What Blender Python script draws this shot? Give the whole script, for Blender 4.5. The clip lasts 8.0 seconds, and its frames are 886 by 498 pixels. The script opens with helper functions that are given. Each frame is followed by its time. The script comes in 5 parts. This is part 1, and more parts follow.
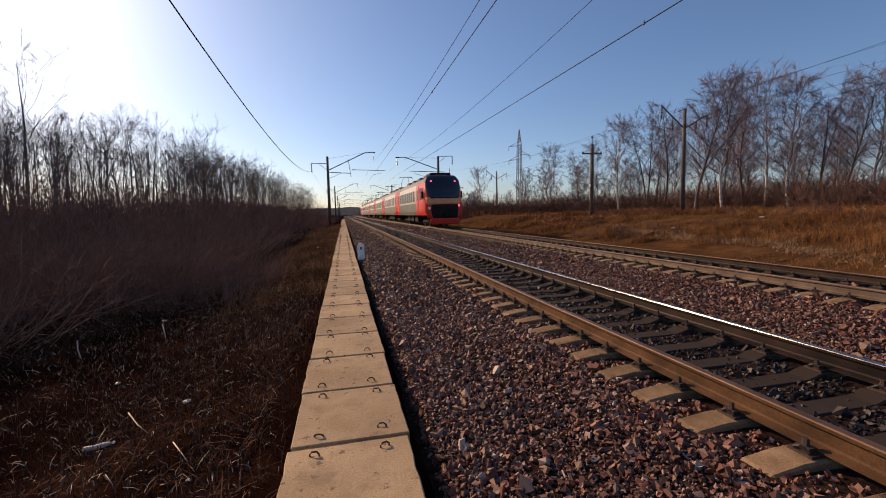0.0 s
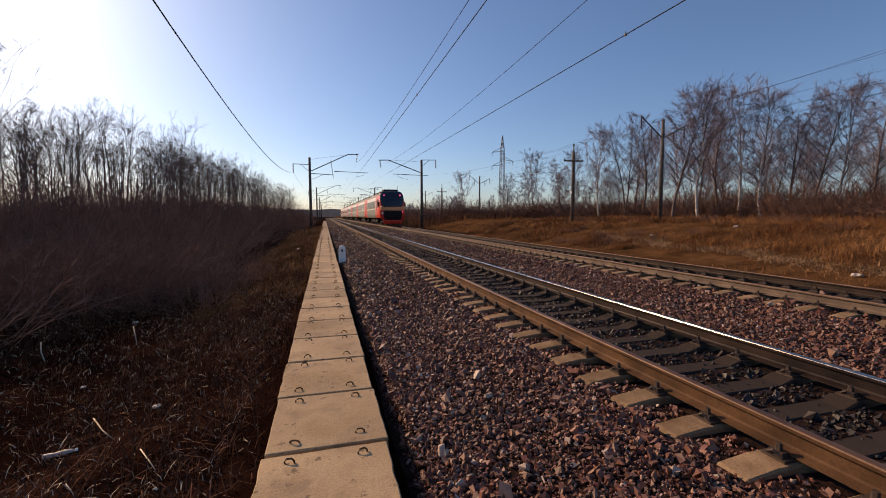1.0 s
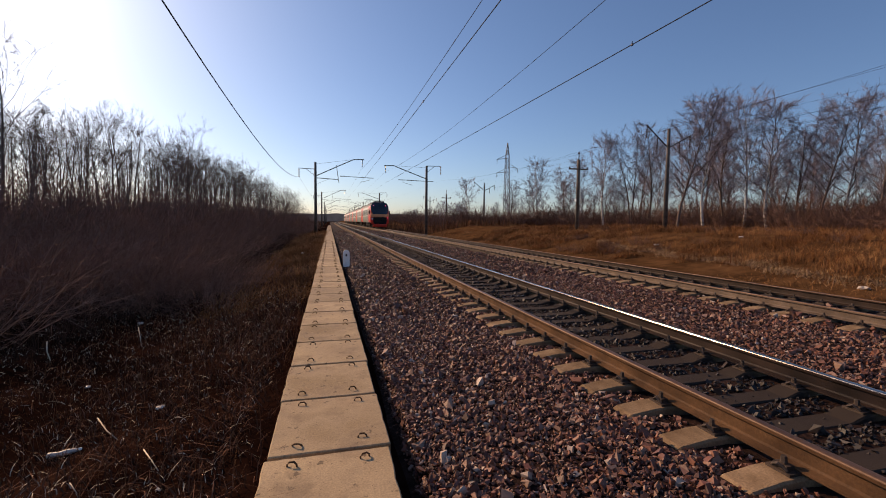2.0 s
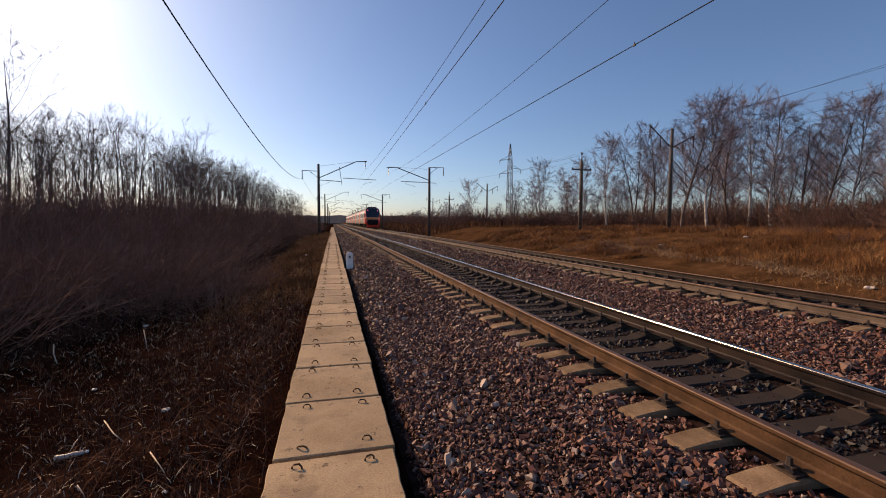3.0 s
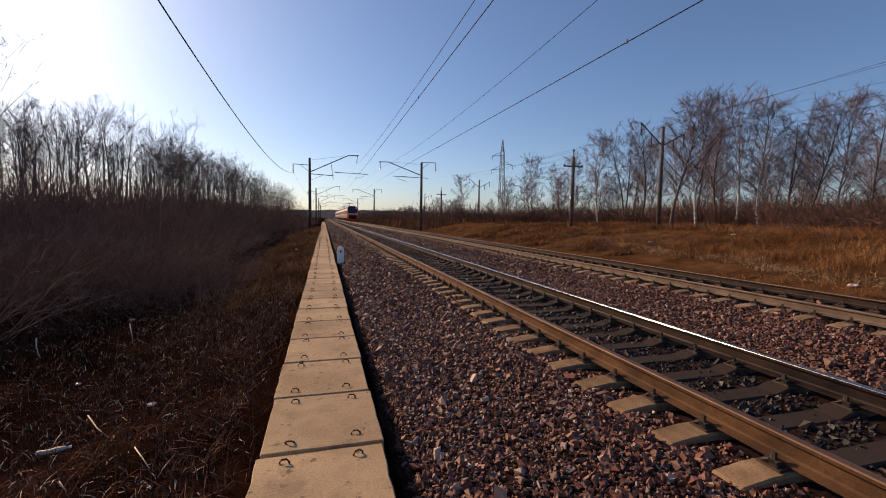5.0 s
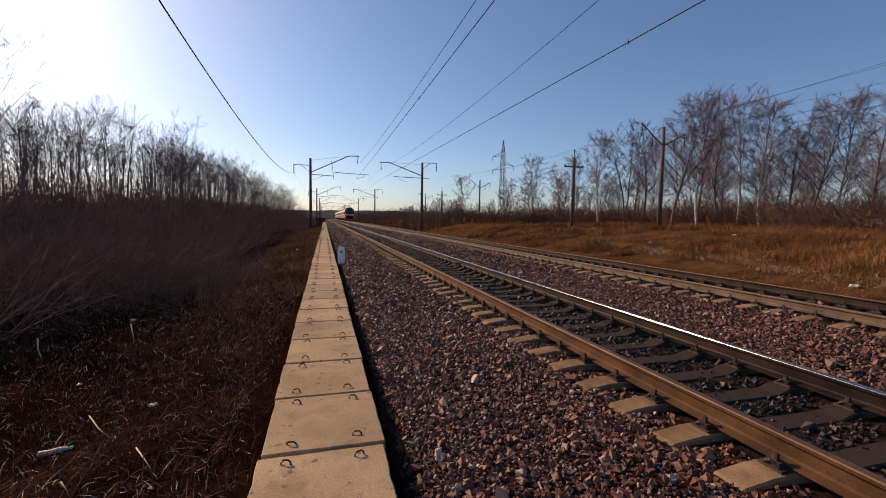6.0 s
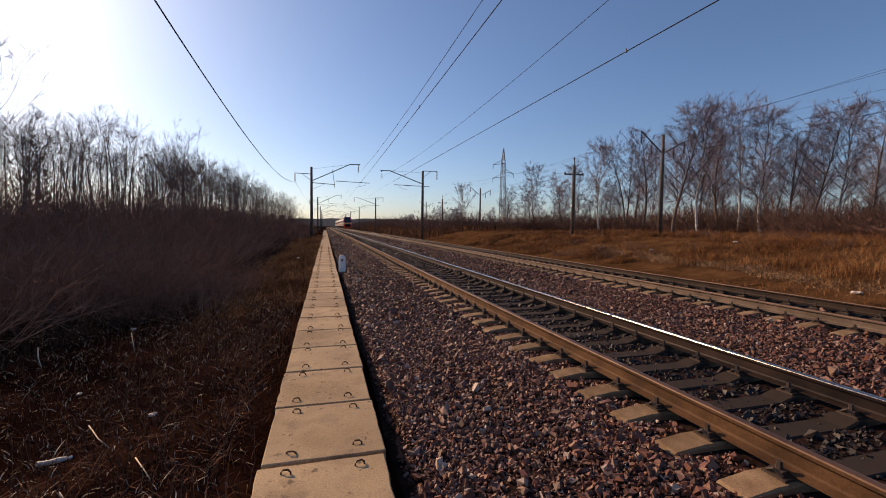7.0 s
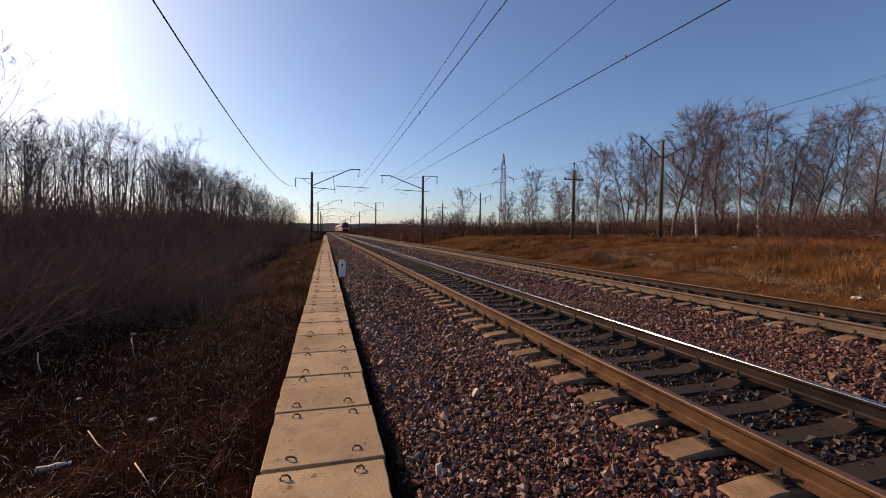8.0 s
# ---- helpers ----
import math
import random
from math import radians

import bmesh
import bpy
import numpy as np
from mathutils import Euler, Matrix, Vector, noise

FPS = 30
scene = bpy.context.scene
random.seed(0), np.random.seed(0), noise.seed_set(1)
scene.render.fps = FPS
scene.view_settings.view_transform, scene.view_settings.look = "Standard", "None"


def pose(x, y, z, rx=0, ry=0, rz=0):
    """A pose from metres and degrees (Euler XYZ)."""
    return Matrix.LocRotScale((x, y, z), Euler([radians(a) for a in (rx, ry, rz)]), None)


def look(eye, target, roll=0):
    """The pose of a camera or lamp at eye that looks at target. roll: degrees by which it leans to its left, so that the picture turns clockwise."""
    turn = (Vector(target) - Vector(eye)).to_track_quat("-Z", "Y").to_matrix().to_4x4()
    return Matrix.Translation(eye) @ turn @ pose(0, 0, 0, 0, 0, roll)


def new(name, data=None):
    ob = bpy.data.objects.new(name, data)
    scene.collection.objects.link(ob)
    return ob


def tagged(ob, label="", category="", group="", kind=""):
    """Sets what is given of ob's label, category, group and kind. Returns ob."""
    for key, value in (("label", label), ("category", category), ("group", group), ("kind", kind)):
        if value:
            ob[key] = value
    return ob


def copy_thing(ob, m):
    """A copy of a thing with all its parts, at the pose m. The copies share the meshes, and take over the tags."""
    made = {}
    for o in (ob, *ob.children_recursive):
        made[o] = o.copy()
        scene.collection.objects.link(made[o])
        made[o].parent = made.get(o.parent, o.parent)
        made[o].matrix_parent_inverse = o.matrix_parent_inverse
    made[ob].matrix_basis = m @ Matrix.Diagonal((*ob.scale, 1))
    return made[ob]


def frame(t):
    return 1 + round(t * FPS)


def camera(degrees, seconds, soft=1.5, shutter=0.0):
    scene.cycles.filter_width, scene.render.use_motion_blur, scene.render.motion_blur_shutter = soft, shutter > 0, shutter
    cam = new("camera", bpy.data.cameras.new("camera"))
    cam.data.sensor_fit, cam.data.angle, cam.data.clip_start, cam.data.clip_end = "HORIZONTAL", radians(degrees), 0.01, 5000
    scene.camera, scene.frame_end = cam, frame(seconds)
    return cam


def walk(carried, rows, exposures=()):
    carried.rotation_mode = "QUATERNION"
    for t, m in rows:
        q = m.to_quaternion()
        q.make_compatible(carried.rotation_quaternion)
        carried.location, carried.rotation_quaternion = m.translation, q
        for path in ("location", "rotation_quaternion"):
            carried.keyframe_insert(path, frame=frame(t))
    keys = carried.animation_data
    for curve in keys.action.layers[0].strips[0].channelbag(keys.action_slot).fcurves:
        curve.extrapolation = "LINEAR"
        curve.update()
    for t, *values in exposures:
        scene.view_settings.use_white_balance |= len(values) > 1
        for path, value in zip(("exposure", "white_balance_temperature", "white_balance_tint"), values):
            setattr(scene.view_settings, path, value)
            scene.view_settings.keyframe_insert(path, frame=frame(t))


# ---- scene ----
cam = camera(92.4, 8.0, soft=1.0)


def aim(x, y, z, turn, tilt, lean):
    """A camera pose: turn to the right of the track, tilt up, lean to its left, in degrees."""
    a, b = radians(turn), radians(tilt)
    way = Vector((math.sin(a) * math.cos(b), math.cos(a) * math.cos(b), math.sin(b)))
    eye = Vector((x, y, z))
    return look(eye, eye + way, lean)


# seconds, place, turn, tilt, lean: a hand-held camera above the slab path
PATH = [
    (0.0, 0.015, -0.028, 1.631, 13.08, -4.96, -1.27),
    (0.5, 0.021, -0.003, 1.624, 15.14, -4.70, -0.86),
    (1.0, 0.021, 0.005, 1.621, 15.50, -4.47, -0.19),
    (1.5, 0.013, 0.000, 1.620, 15.30, -3.97, 0.66),
    (3.0, 0.001, -0.017, 1.632, 14.58, -3.49, 0.37),
    (3.5, 0.004, -0.010, 1.629, 15.08, -3.78, 0.24),
    (4.0, 0.007, -0.009, 1.624, 15.35, -3.90, 0.51),
    (4.5, 0.015, -0.000, 1.622, 15.74, -4.09, 0.87),
    (6.0, 0.008, 0.003, 1.625, 15.63, -4.04, 0.89),
    (6.5, 0.008, 0.007, 1.625, 15.82, -3.34, 0.61),
    (7.0, 0.010, -0.006, 1.627, 15.51, -2.99, 0.69),
    (7.5, 0.011, -0.011, 1.627, 15.72, -2.59, 1.00),
    (8.0, 0.008, -0.020, 1.631, 15.49, -2.33, 0.74),
]
walk(cam, [(r[0], aim(*r[1:])) for r in PATH], [(0.0, 0.0, 6500, 16), (8.0, 0.0, 6500, 16)])

# ---- light: low sun ahead on the left, clear spring sky ----
SUN_TURN, SUN_UP = -38.0, 26.5
world = bpy.data.worlds.new("sky")
scene.world = world
world.use_nodes = True
wn = world.node_tree.nodes
sky = wn.new("ShaderNodeTexSky")
sky.sky_type, sky.sun_disc = "NISHITA", False
sky.sun_elevation, sky.sun_rotation = radians(SUN_UP), radians(SUN_TURN)
sky.air_density, sky.dust_density, sky.ozone_density, sky.altitude = 0.95, 1.0, 4.3, 100
wn["Background"].inputs["Strength"].default_value = 0.117
world.node_tree.links.new(sky.outputs[0], wn["Background"].inputs["Color"])
sun = new("sun", bpy.data.lights.new("sun", "SUN"))
sun.data.energy, sun.data.angle, sun.data.color = 4.9, radians(0.5), (1.0, 0.655, 0.365)
sa, se = radians(SUN_TURN), radians(SUN_UP)
SUN_DIR = Vector((math.sin(sa) * math.cos(se), math.cos(sa) * math.cos(se), math.sin(se)))
sun.matrix_basis = look(SUN_DIR * 50, (0, 0, 0))


# ---- materials ----
def mat(name, a, b, scale=6.0, rough=0.8, bump=0.2, metal=0.0, fine=8.0, vary=0.0, space="Object", c=None, spec=0.5,
        glow=None, island=0.0, bump_scale=None):
    """Two colours mixed by coarse and fine noise, with bump; vary: brightness by object; island: by loose piece."""
    m = bpy.data.materials.new(name)
    m.use_nodes = True
    nt = m.node_tree
    n, l = nt.nodes, nt.links
    bs = n["Principled BSDF"]
    bs.inputs["Metallic"].default_value = metal
    bs.inputs["Specular IOR Level"].default_value = spec
    tc = n.new("ShaderNodeTexCoord")
    src = tc.outputs["Object"]
    if space == "World":
        src = n.new("ShaderNodeNewGeometry").outputs["Position"]
    big, small = n.new("ShaderNodeTexNoise"), n.new("ShaderNodeTexNoise")
    big.inputs["Scale"].default_value, small.inputs["Scale"].default_value = scale, scale * fine
    big.inputs["Detail"].default_value = 6
    small.inputs["Detail"].default_value = 4
    for q in (big, small):
        l.new(src, q.inputs["Vector"])
    mix = n.new("ShaderNodeMix")
    mix.data_type = "RGBA"
    ramp = n.new("ShaderNodeValToRGB")
    ramp.color_ramp.elements[0].position, ramp.color_ramp.elements[1].position = 0.32, 0.68
    ramp.color_ramp.elements[0].color, ramp.color_ramp.elements[1].color = (*a, 1), (*b, 1)
    if c:
        e = ramp.color_ramp.elements.new(0.5)
        e.color = (*c, 1)
    l.new(big.outputs["Fac"], ramp.inputs["Fac"])
    mix.blend_type = "OVERLAY"
    mix.inputs["Factor"].default_value = 0.55
    l.new(ramp.outputs["Color"], mix.inputs[6])
    l.new(small.outputs["Fac"], mix.inputs[7])
    col = mix.outputs[2]
    if vary or island:
        hsv = n.new("ShaderNodeHueSaturation")
        mr = n.new("ShaderNodeMapRange")
        k = vary or island
        mr.inputs["To Min"].default_value, mr.inputs["To Max"].default_value = 1 - k, 1 + k
        if vary:
            l.new(n.new("ShaderNodeObjectInfo").outputs["Random"], mr.inputs["Value"])
        else:
            l.new(n.new("ShaderNodeNewGeometry").outputs["Random Per Island"], mr.inputs["Value"])
        l.new(mr.outputs[0], hsv.inputs["Value"])
        l.new(col, hsv.inputs["Color"])
        col = hsv.outputs[0]
    l.new(col, bs.inputs["Base Color"])
    rr = n.new("ShaderNodeMapRange")
    rr.inputs["To Min"].default_value, rr.inputs["To Max"].default_value = max(0.03, rough - 0.12), min(1, rough + 0.1)
    l.new(small.outputs["Fac"], rr.inputs["Value"])
    l.new(rr.outputs[0], bs.inputs["Roughness"])
    if bump:
        bp = n.new("ShaderNodeBump")
        bp.inputs["Strength"].default_value, bp.inputs["Distance"].default_value = bump, 0.02
        l.new(small.outputs["Fac"], bp.inputs["Height"])
        l.new(bp.outputs[0], bs.inputs["Normal"])
    if glow:
        bs.inputs["Emission Color"].default_value, bs.inputs["Emission Strength"].default_value = (*glow[0], 1), glow[1]
    return m


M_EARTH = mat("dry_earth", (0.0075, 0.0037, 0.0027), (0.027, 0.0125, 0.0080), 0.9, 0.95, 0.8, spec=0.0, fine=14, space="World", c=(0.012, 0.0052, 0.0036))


def land_cover(m, near, far, edge):
    """Mixes in the meadow's dry thatch on the far side of the line, with a ragged border."""
    nt = m.node_tree
    n, l = nt.nodes, nt.links
    bs = n["Principled BSDF"]
    old = bs.inputs["Base Color"].links[0].from_socket
    geo = n.new("ShaderNodeNewGeometry")
    sep = n.new("ShaderNodeSeparateXYZ")
    l.new(geo.outputs["Position"], sep.inputs[0])
    ns = n.new("ShaderNodeTexNoise")
    ns.inputs["Scale"].default_value, ns.inputs["Detail"].default_value = 0.5, 5
    l.new(geo.outputs["Position"], ns.inputs["Vector"])
    add = n.new("ShaderNodeMath")
    add.operation = "MULTIPLY_ADD"
    add.inputs[1].default_value = 5.0
    l.new(ns.outputs["Fac"], add.inputs[0])
    l.new(sep.outputs["X"], add.inputs[2])
    mr = n.new("ShaderNodeMapRange")
    mr.inputs["From Min"].default_value, mr.inputs["From Max"].default_value = edge + 1.5, edge + 4.5
    l.new(add.outputs[0], mr.inputs["Value"])
    ramp = n.new("ShaderNodeValToRGB")
    ramp.color_ramp.elements[0].position, ramp.color_ramp.elements[1].position = 0.3, 0.7
    ramp.color_ramp.elements[0].color, ramp.color_ramp.elements[1].color = (*near, 1), (*far, 1)
    n2 = n.new("ShaderNodeTexNoise")
    n2.inputs["Scale"].default_value, n2.inputs["Detail"].default_value, n2.inputs["Roughness"].default_value = 0.8, 9, 0.7
    l.new(geo.outputs["Position"], n2.inputs["Vector"])
    l.new(n2.outputs["Fac"], ramp.inputs["Fac"])
    mix = n.new("ShaderNodeMix")
    mix.data_type = "RGBA"
    l.new(mr.outputs[0], mix.inputs["Factor"])
    l.new(old, mix.inputs[6])
    l.new(ramp.outputs["Color"], mix.inputs[7])
    l.new(mix.outputs[2], bs.inputs["Base Color"])


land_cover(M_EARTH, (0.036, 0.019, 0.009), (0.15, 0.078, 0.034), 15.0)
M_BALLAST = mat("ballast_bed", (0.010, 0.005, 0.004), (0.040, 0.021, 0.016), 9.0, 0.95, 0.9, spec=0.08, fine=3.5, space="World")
M_STONE = mat("crushed_stone", (0.070, 0.028, 0.018), (0.24, 0.120, 0.075), 7.0, 0.62, 0.06, fine=7, space="World", island=0.75, c=(0.125, 0.066, 0.050), spec=0.45)
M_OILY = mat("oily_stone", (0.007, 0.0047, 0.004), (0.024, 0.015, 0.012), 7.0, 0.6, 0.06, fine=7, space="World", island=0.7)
M_SLAB = mat("slab_concrete", (0.26, 0.178, 0.085), (0.45, 0.325, 0.172), 1.3, 0.85, 0.16, fine=60, space="World", vary=0.2, c=(0.37, 0.268, 0.150))
M_SLEEPER = mat("sleeper_concrete", (0.16, 0.102, 0.054), (0.29, 0.20, 0.115), 5.0, 0.9, 0.25, spec=0.2, fine=14, vary=0.18, space="World")
M_RUST = mat("rusty_steel", (0.054, 0.028, 0.013), (0.12, 0.064, 0.030), 3.0, 0.75, 0.15, spec=0.2, fine=20, space="World", metal=0.1)
M_RAILTOP = mat("worn_rail_head", (0.34, 0.28, 0.23), (0.44, 0.38, 0.33), 2.0, 0.19, 0.015, metal=1.0, fine=30, space="World")
M_RAILDULL = mat("rusty_rail_head", (0.085, 0.045, 0.024), (0.155, 0.088, 0.050), 2.5, 0.55, 0.04, metal=0.35, fine=25, space="World")
M_GREASE = mat("greasy_rail_side", (0.013, 0.008, 0.006), (0.036, 0.022, 0.016), 3.0, 0.6, 0.12, spec=0.2, fine=20, space="World")
M_GREYRAIL = mat("grey_brown_rail", (0.070, 0.047, 0.032), (0.14, 0.100, 0.070), 3.0, 0.75, 0.12, fine=20, space="World")
M_IRON = mat("dark_iron", (0.025, 0.018, 0.014), (0.07, 0.045, 0.03), 20, 0.7, 0.2)
M_POLE = mat("weathered_pole", (0.065, 0.048, 0.038), (0.16, 0.122, 0.095), 2.0, 0.85, 0.2, vary=0.1)
M_WOODPOLE = mat("tarred_wood", (0.07, 0.05, 0.035), (0.17, 0.12, 0.085), 3.0, 0.85, 0.3)
M_STEEL = mat("galvanised_steel", (0.08, 0.08, 0.082), (0.16, 0.16, 0.16), 4, 0.6, 0.1, metal=0.4)
M_INSUL = mat("brown_porcelain", (0.05, 0.03, 0.025), (0.10, 0.06, 0.05), 12, 0.3, 0.05)
M_WIRE = mat("dark_copper_wire", (0.02, 0.02, 0.022), (0.04, 0.036, 0.034), 5, 0.9, 0.0, spec=0.1)
M_WHITE = mat("white_paint", (0.72, 0.70, 0.67), (0.84, 0.83, 0.80), 9, 0.7, 0.1)
M_BARK = mat("grey_bark", (0.085, 0.058, 0.046), (0.17, 0.118, 0.094), 5.0, 0.9, 0.3, vary=0.2)
M_BIRCH = mat("birch_bark", (0.10, 0.085, 0.075), (0.62, 0.56, 0.50), 2.6, 0.85, 0.2, fine=5, c=(0.5, 0.45, 0.4))
M_TWIG = mat("purple_brown_twigs", (0.19, 0.157, 0.170), (0.32, 0.268, 0.285), 1.0, 0.9, 0.0, vary=0.2)
M_BRUSH = mat("bare_brush", (0.115, 0.063, 0.048), (0.28, 0.16, 0.118), 0.8, 0.95, 0.0, spec=0.1, vary=0.25, island=0.0)
M_GRASS = mat("dry_grass", (0.11, 0.052, 0.020), (0.36, 0.195, 0.082), 0.45, 0.9, 0.0, spec=0.1, fine=30, space="World", c=(0.21, 0.092, 0.031))
M_REDBRUSH = mat("reddish_bare_brush", (0.095, 0.050, 0.036), (0.20, 0.112, 0.080), 0.8, 0.95, 0.0, vary=0.25)
M_REDWEED = mat("reddish_dead_weeds", (0.09, 0.038, 0.019), (0.25, 0.125, 0.060), 0.6, 0.95, 0.0, spec=0.1, space="World", island=0.4)
M_PALEGRASS = mat("pale_flattened_grass", (0.24, 0.145, 0.07), (0.48, 0.33, 0.19), 2.0, 0.9, 0.0, spec=0.1, space="World", island=0.3)
M_PALESTALK = mat("pale_stalk", (0.45, 0.36, 0.25), (0.62, 0.52, 0.38), 9, 0.8, 0.1)
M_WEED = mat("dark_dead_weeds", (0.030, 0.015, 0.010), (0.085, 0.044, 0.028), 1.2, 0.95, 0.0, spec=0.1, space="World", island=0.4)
M_STRAW = mat("dead_stalks", (0.036, 0.015, 0.010), (0.165, 0.082, 0.050), 4, 0.9, 0.0, spec=0.05, space="World", island=0.5)
# weak pale emission stands in for distance haze on the ridge
M_HILL = mat("far_forest_haze_glow", (0.075, 0.060, 0.055), (0.12, 0.095, 0.088), 0.05, 1.0, 0.0, spec=0.0, glow=((0.62, 0.52, 0.50), 0.07), fine=12, space="World")
M_RED = mat("red_train_paint", (0.66, 0.035, 0.015), (0.74, 0.05, 0.022), 0.8, 0.35, 0.02)
M_GREY = mat("grey_train_paint", (0.56, 0.52, 0.44), (0.64, 0.60, 0.51), 0.8, 0.4, 0.02)
M_LOWGREY = mat("lower_train_paint", (0.13, 0.15, 0.12), (0.18, 0.20, 0.16), 0.8, 0.45, 0.03)
M_TAN = mat("orange_beige_paint", (0.86, 0.31, 0.11), (0.92, 0.36, 0.14), 0.8, 0.4, 0.02)
M_SCREEN = mat("dark_windscreen", (0.012, 0.016, 0.026), (0.018, 0.022, 0.034), 1, 0.12, 0.0, spec=0.6)
M_GLASS = mat("dark_train_window", (0.012, 0.012, 0.014), (0.024, 0.024, 0.026), 1, 0.3, 0.0, spec=0.25)
M_BLACK = mat("black_underframe", (0.014, 0.010, 0.009), (0.030, 0.022, 0.019), 3, 0.75, 0.1, spec=0.15)
M_ROOF = mat("train_roof", (0.09, 0.085, 0.082), (0.16, 0.15, 0.145), 1.2, 0.7, 0.1)
M_TAIL = mat("red_tail_lamp", (0.6, 0.03, 0.05), (0.7, 0.05, 0.08), 1, 0.3, 0.0, glow=((1.0, 0.08, 0.20), 1.8))
M_PLASTIC = mat("pale_litter", (0.42, 0.36, 0.30), (0.62, 0.55, 0.47), 10, 0.5, 0.1)


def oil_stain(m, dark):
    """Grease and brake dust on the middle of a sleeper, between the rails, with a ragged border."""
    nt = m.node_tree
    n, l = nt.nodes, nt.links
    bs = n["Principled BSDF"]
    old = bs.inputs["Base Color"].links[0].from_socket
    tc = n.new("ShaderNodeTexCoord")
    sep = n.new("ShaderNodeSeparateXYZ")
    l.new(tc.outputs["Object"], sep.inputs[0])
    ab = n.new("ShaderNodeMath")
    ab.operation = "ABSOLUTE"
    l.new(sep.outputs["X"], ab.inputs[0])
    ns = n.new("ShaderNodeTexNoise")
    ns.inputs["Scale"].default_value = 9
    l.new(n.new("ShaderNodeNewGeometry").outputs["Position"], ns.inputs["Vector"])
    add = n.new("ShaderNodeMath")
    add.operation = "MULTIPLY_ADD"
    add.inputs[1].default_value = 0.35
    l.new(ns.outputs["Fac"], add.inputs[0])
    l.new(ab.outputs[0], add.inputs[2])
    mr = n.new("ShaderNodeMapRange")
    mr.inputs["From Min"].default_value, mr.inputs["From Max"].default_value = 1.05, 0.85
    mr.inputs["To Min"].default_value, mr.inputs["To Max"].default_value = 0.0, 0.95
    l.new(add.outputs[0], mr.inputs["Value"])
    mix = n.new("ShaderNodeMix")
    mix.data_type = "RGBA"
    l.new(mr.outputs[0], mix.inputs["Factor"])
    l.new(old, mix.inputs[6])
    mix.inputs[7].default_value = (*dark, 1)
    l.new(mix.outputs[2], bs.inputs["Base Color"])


def stained(m, dark, scale, low, high, amount):
    """Small dark pits and splashes with a shape of their own."""
    nt = m.node_tree
    n, l = nt.nodes, nt.links
    bs = n["Principled BSDF"]
    old = bs.inputs["Base Color"].links[0].from_socket
    ns = n.new("ShaderNodeTexNoise")
    ns.inputs["Scale"].default_value, ns.inputs["Detail"].default_value, ns.inputs["Roughness"].default_value = scale, 6, 0.62
    l.new(n.new("ShaderNodeNewGeometry").outputs["Position"], ns.inputs["Vector"])
    mr = n.new("ShaderNodeMapRange")
    mr.inputs["From Min"].default_value, mr.inputs["From Max"].default_value = low, high
    mr.inputs["To Max"].default_value = amount
    l.new(ns.outputs["Fac"], mr.inputs["Value"])
    mix = n.new("ShaderNodeMix")
    mix.data_type = "RGBA"
    l.new(mr.outputs[0], mix.inputs["Factor"])
    l.new(old, mix.inputs[6])
    mix.inputs[7].default_value = (*dark, 1)
    l.new(mix.outputs[2], bs.inputs["Base Color"])


stained(M_SLAB, (0.07, 0.045, 0.026), 11.0, 0.61, 0.66, 0.8)
stained(M_SLAB, (0.09, 0.06, 0.035), 46.0, 0.62, 0.68, 0.7)
stained(M_SLAB, (0.55, 0.43, 0.27), 27.0, 0.60, 0.70, 0.35)
stained(M_SLAB, (0.15, 0.10, 0.058), 2.6, 0.50, 0.66, 0.6)


def stone_mix(m, colours):
    """Every loose stone takes one of several rock colours."""
    nt = m.node_tree
    n, l = nt.nodes, nt.links
    bs = n["Principled BSDF"]
    old = bs.inputs["Base Color"].links[0].from_socket
    rnd = n.new("ShaderNodeNewGeometry").outputs["Random Per Island"]
    mul = n.new("ShaderNodeMath")
    mul.operation, mul.inputs[1].default_value = "MULTIPLY", 37.7
    fr = n.new("ShaderNodeMath")
    fr.operation = "FRACT"
    l.new(rnd, mul.inputs[0])
    l.new(mul.outputs[0], fr.inputs[0])
    ramp = n.new("ShaderNodeValToRGB")
    ramp.color_ramp.interpolation = "CONSTANT"
    e = ramp.color_ramp.elements
    e[0].color, e[0].position = (*colours[0][1], 1), 0.0
    e[1].color, e[1].position = (*colours[1][1], 1), colours[1][0]
    for p, c in colours[2:]:
        q = e.new(p)
        q.color = (*c, 1)
    l.new(fr.outputs[0], ramp.inputs["Fac"])
    mix = n.new("ShaderNodeMix")
    mix.data_type = "RGBA"
    mix.inputs["Factor"].default_value = 0.62
    l.new(old, mix.inputs[6])
    l.new(ramp.outputs["Color"], mix.inputs[7])
    l.new(mix.outputs[2], bs.inputs["Base Color"])


stone_mix(M_STONE, [(0.0, (0.058, 0.020, 0.014)), (0.18, (0.138, 0.045, 0.028)), (0.38, (0.225, 0.080, 0.040)), (0.57, (0.145, 0.066, 0.050)),
                    (0.72, (0.24, 0.122, 0.070)), (0.86, (0.33, 0.21, 0.15)), (0.955, (0.55, 0.44, 0.35))])
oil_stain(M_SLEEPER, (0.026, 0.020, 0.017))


# ---- mesh helpers ----
def link(name, bm, material, parent=None, label="", smooth=False):
    me = bpy.data.meshes.new(name)
    bm.normal_update()
    bm.to_mesh(me)
    bm.free()
    for m in material if isinstance(material, (list, tuple)) else (material,):
        me.materials.append(m)
    if smooth:
        for p in me.polygons:
            p.use_smooth = True
    ob = new(name, me)
    if parent:
        ob.parent = parent
    if label:
        ob["label"] = label
    return ob


def part(name, bm, material, parent, label="", smooth=False):
    return link(name, bm, material, parent, label, smooth)


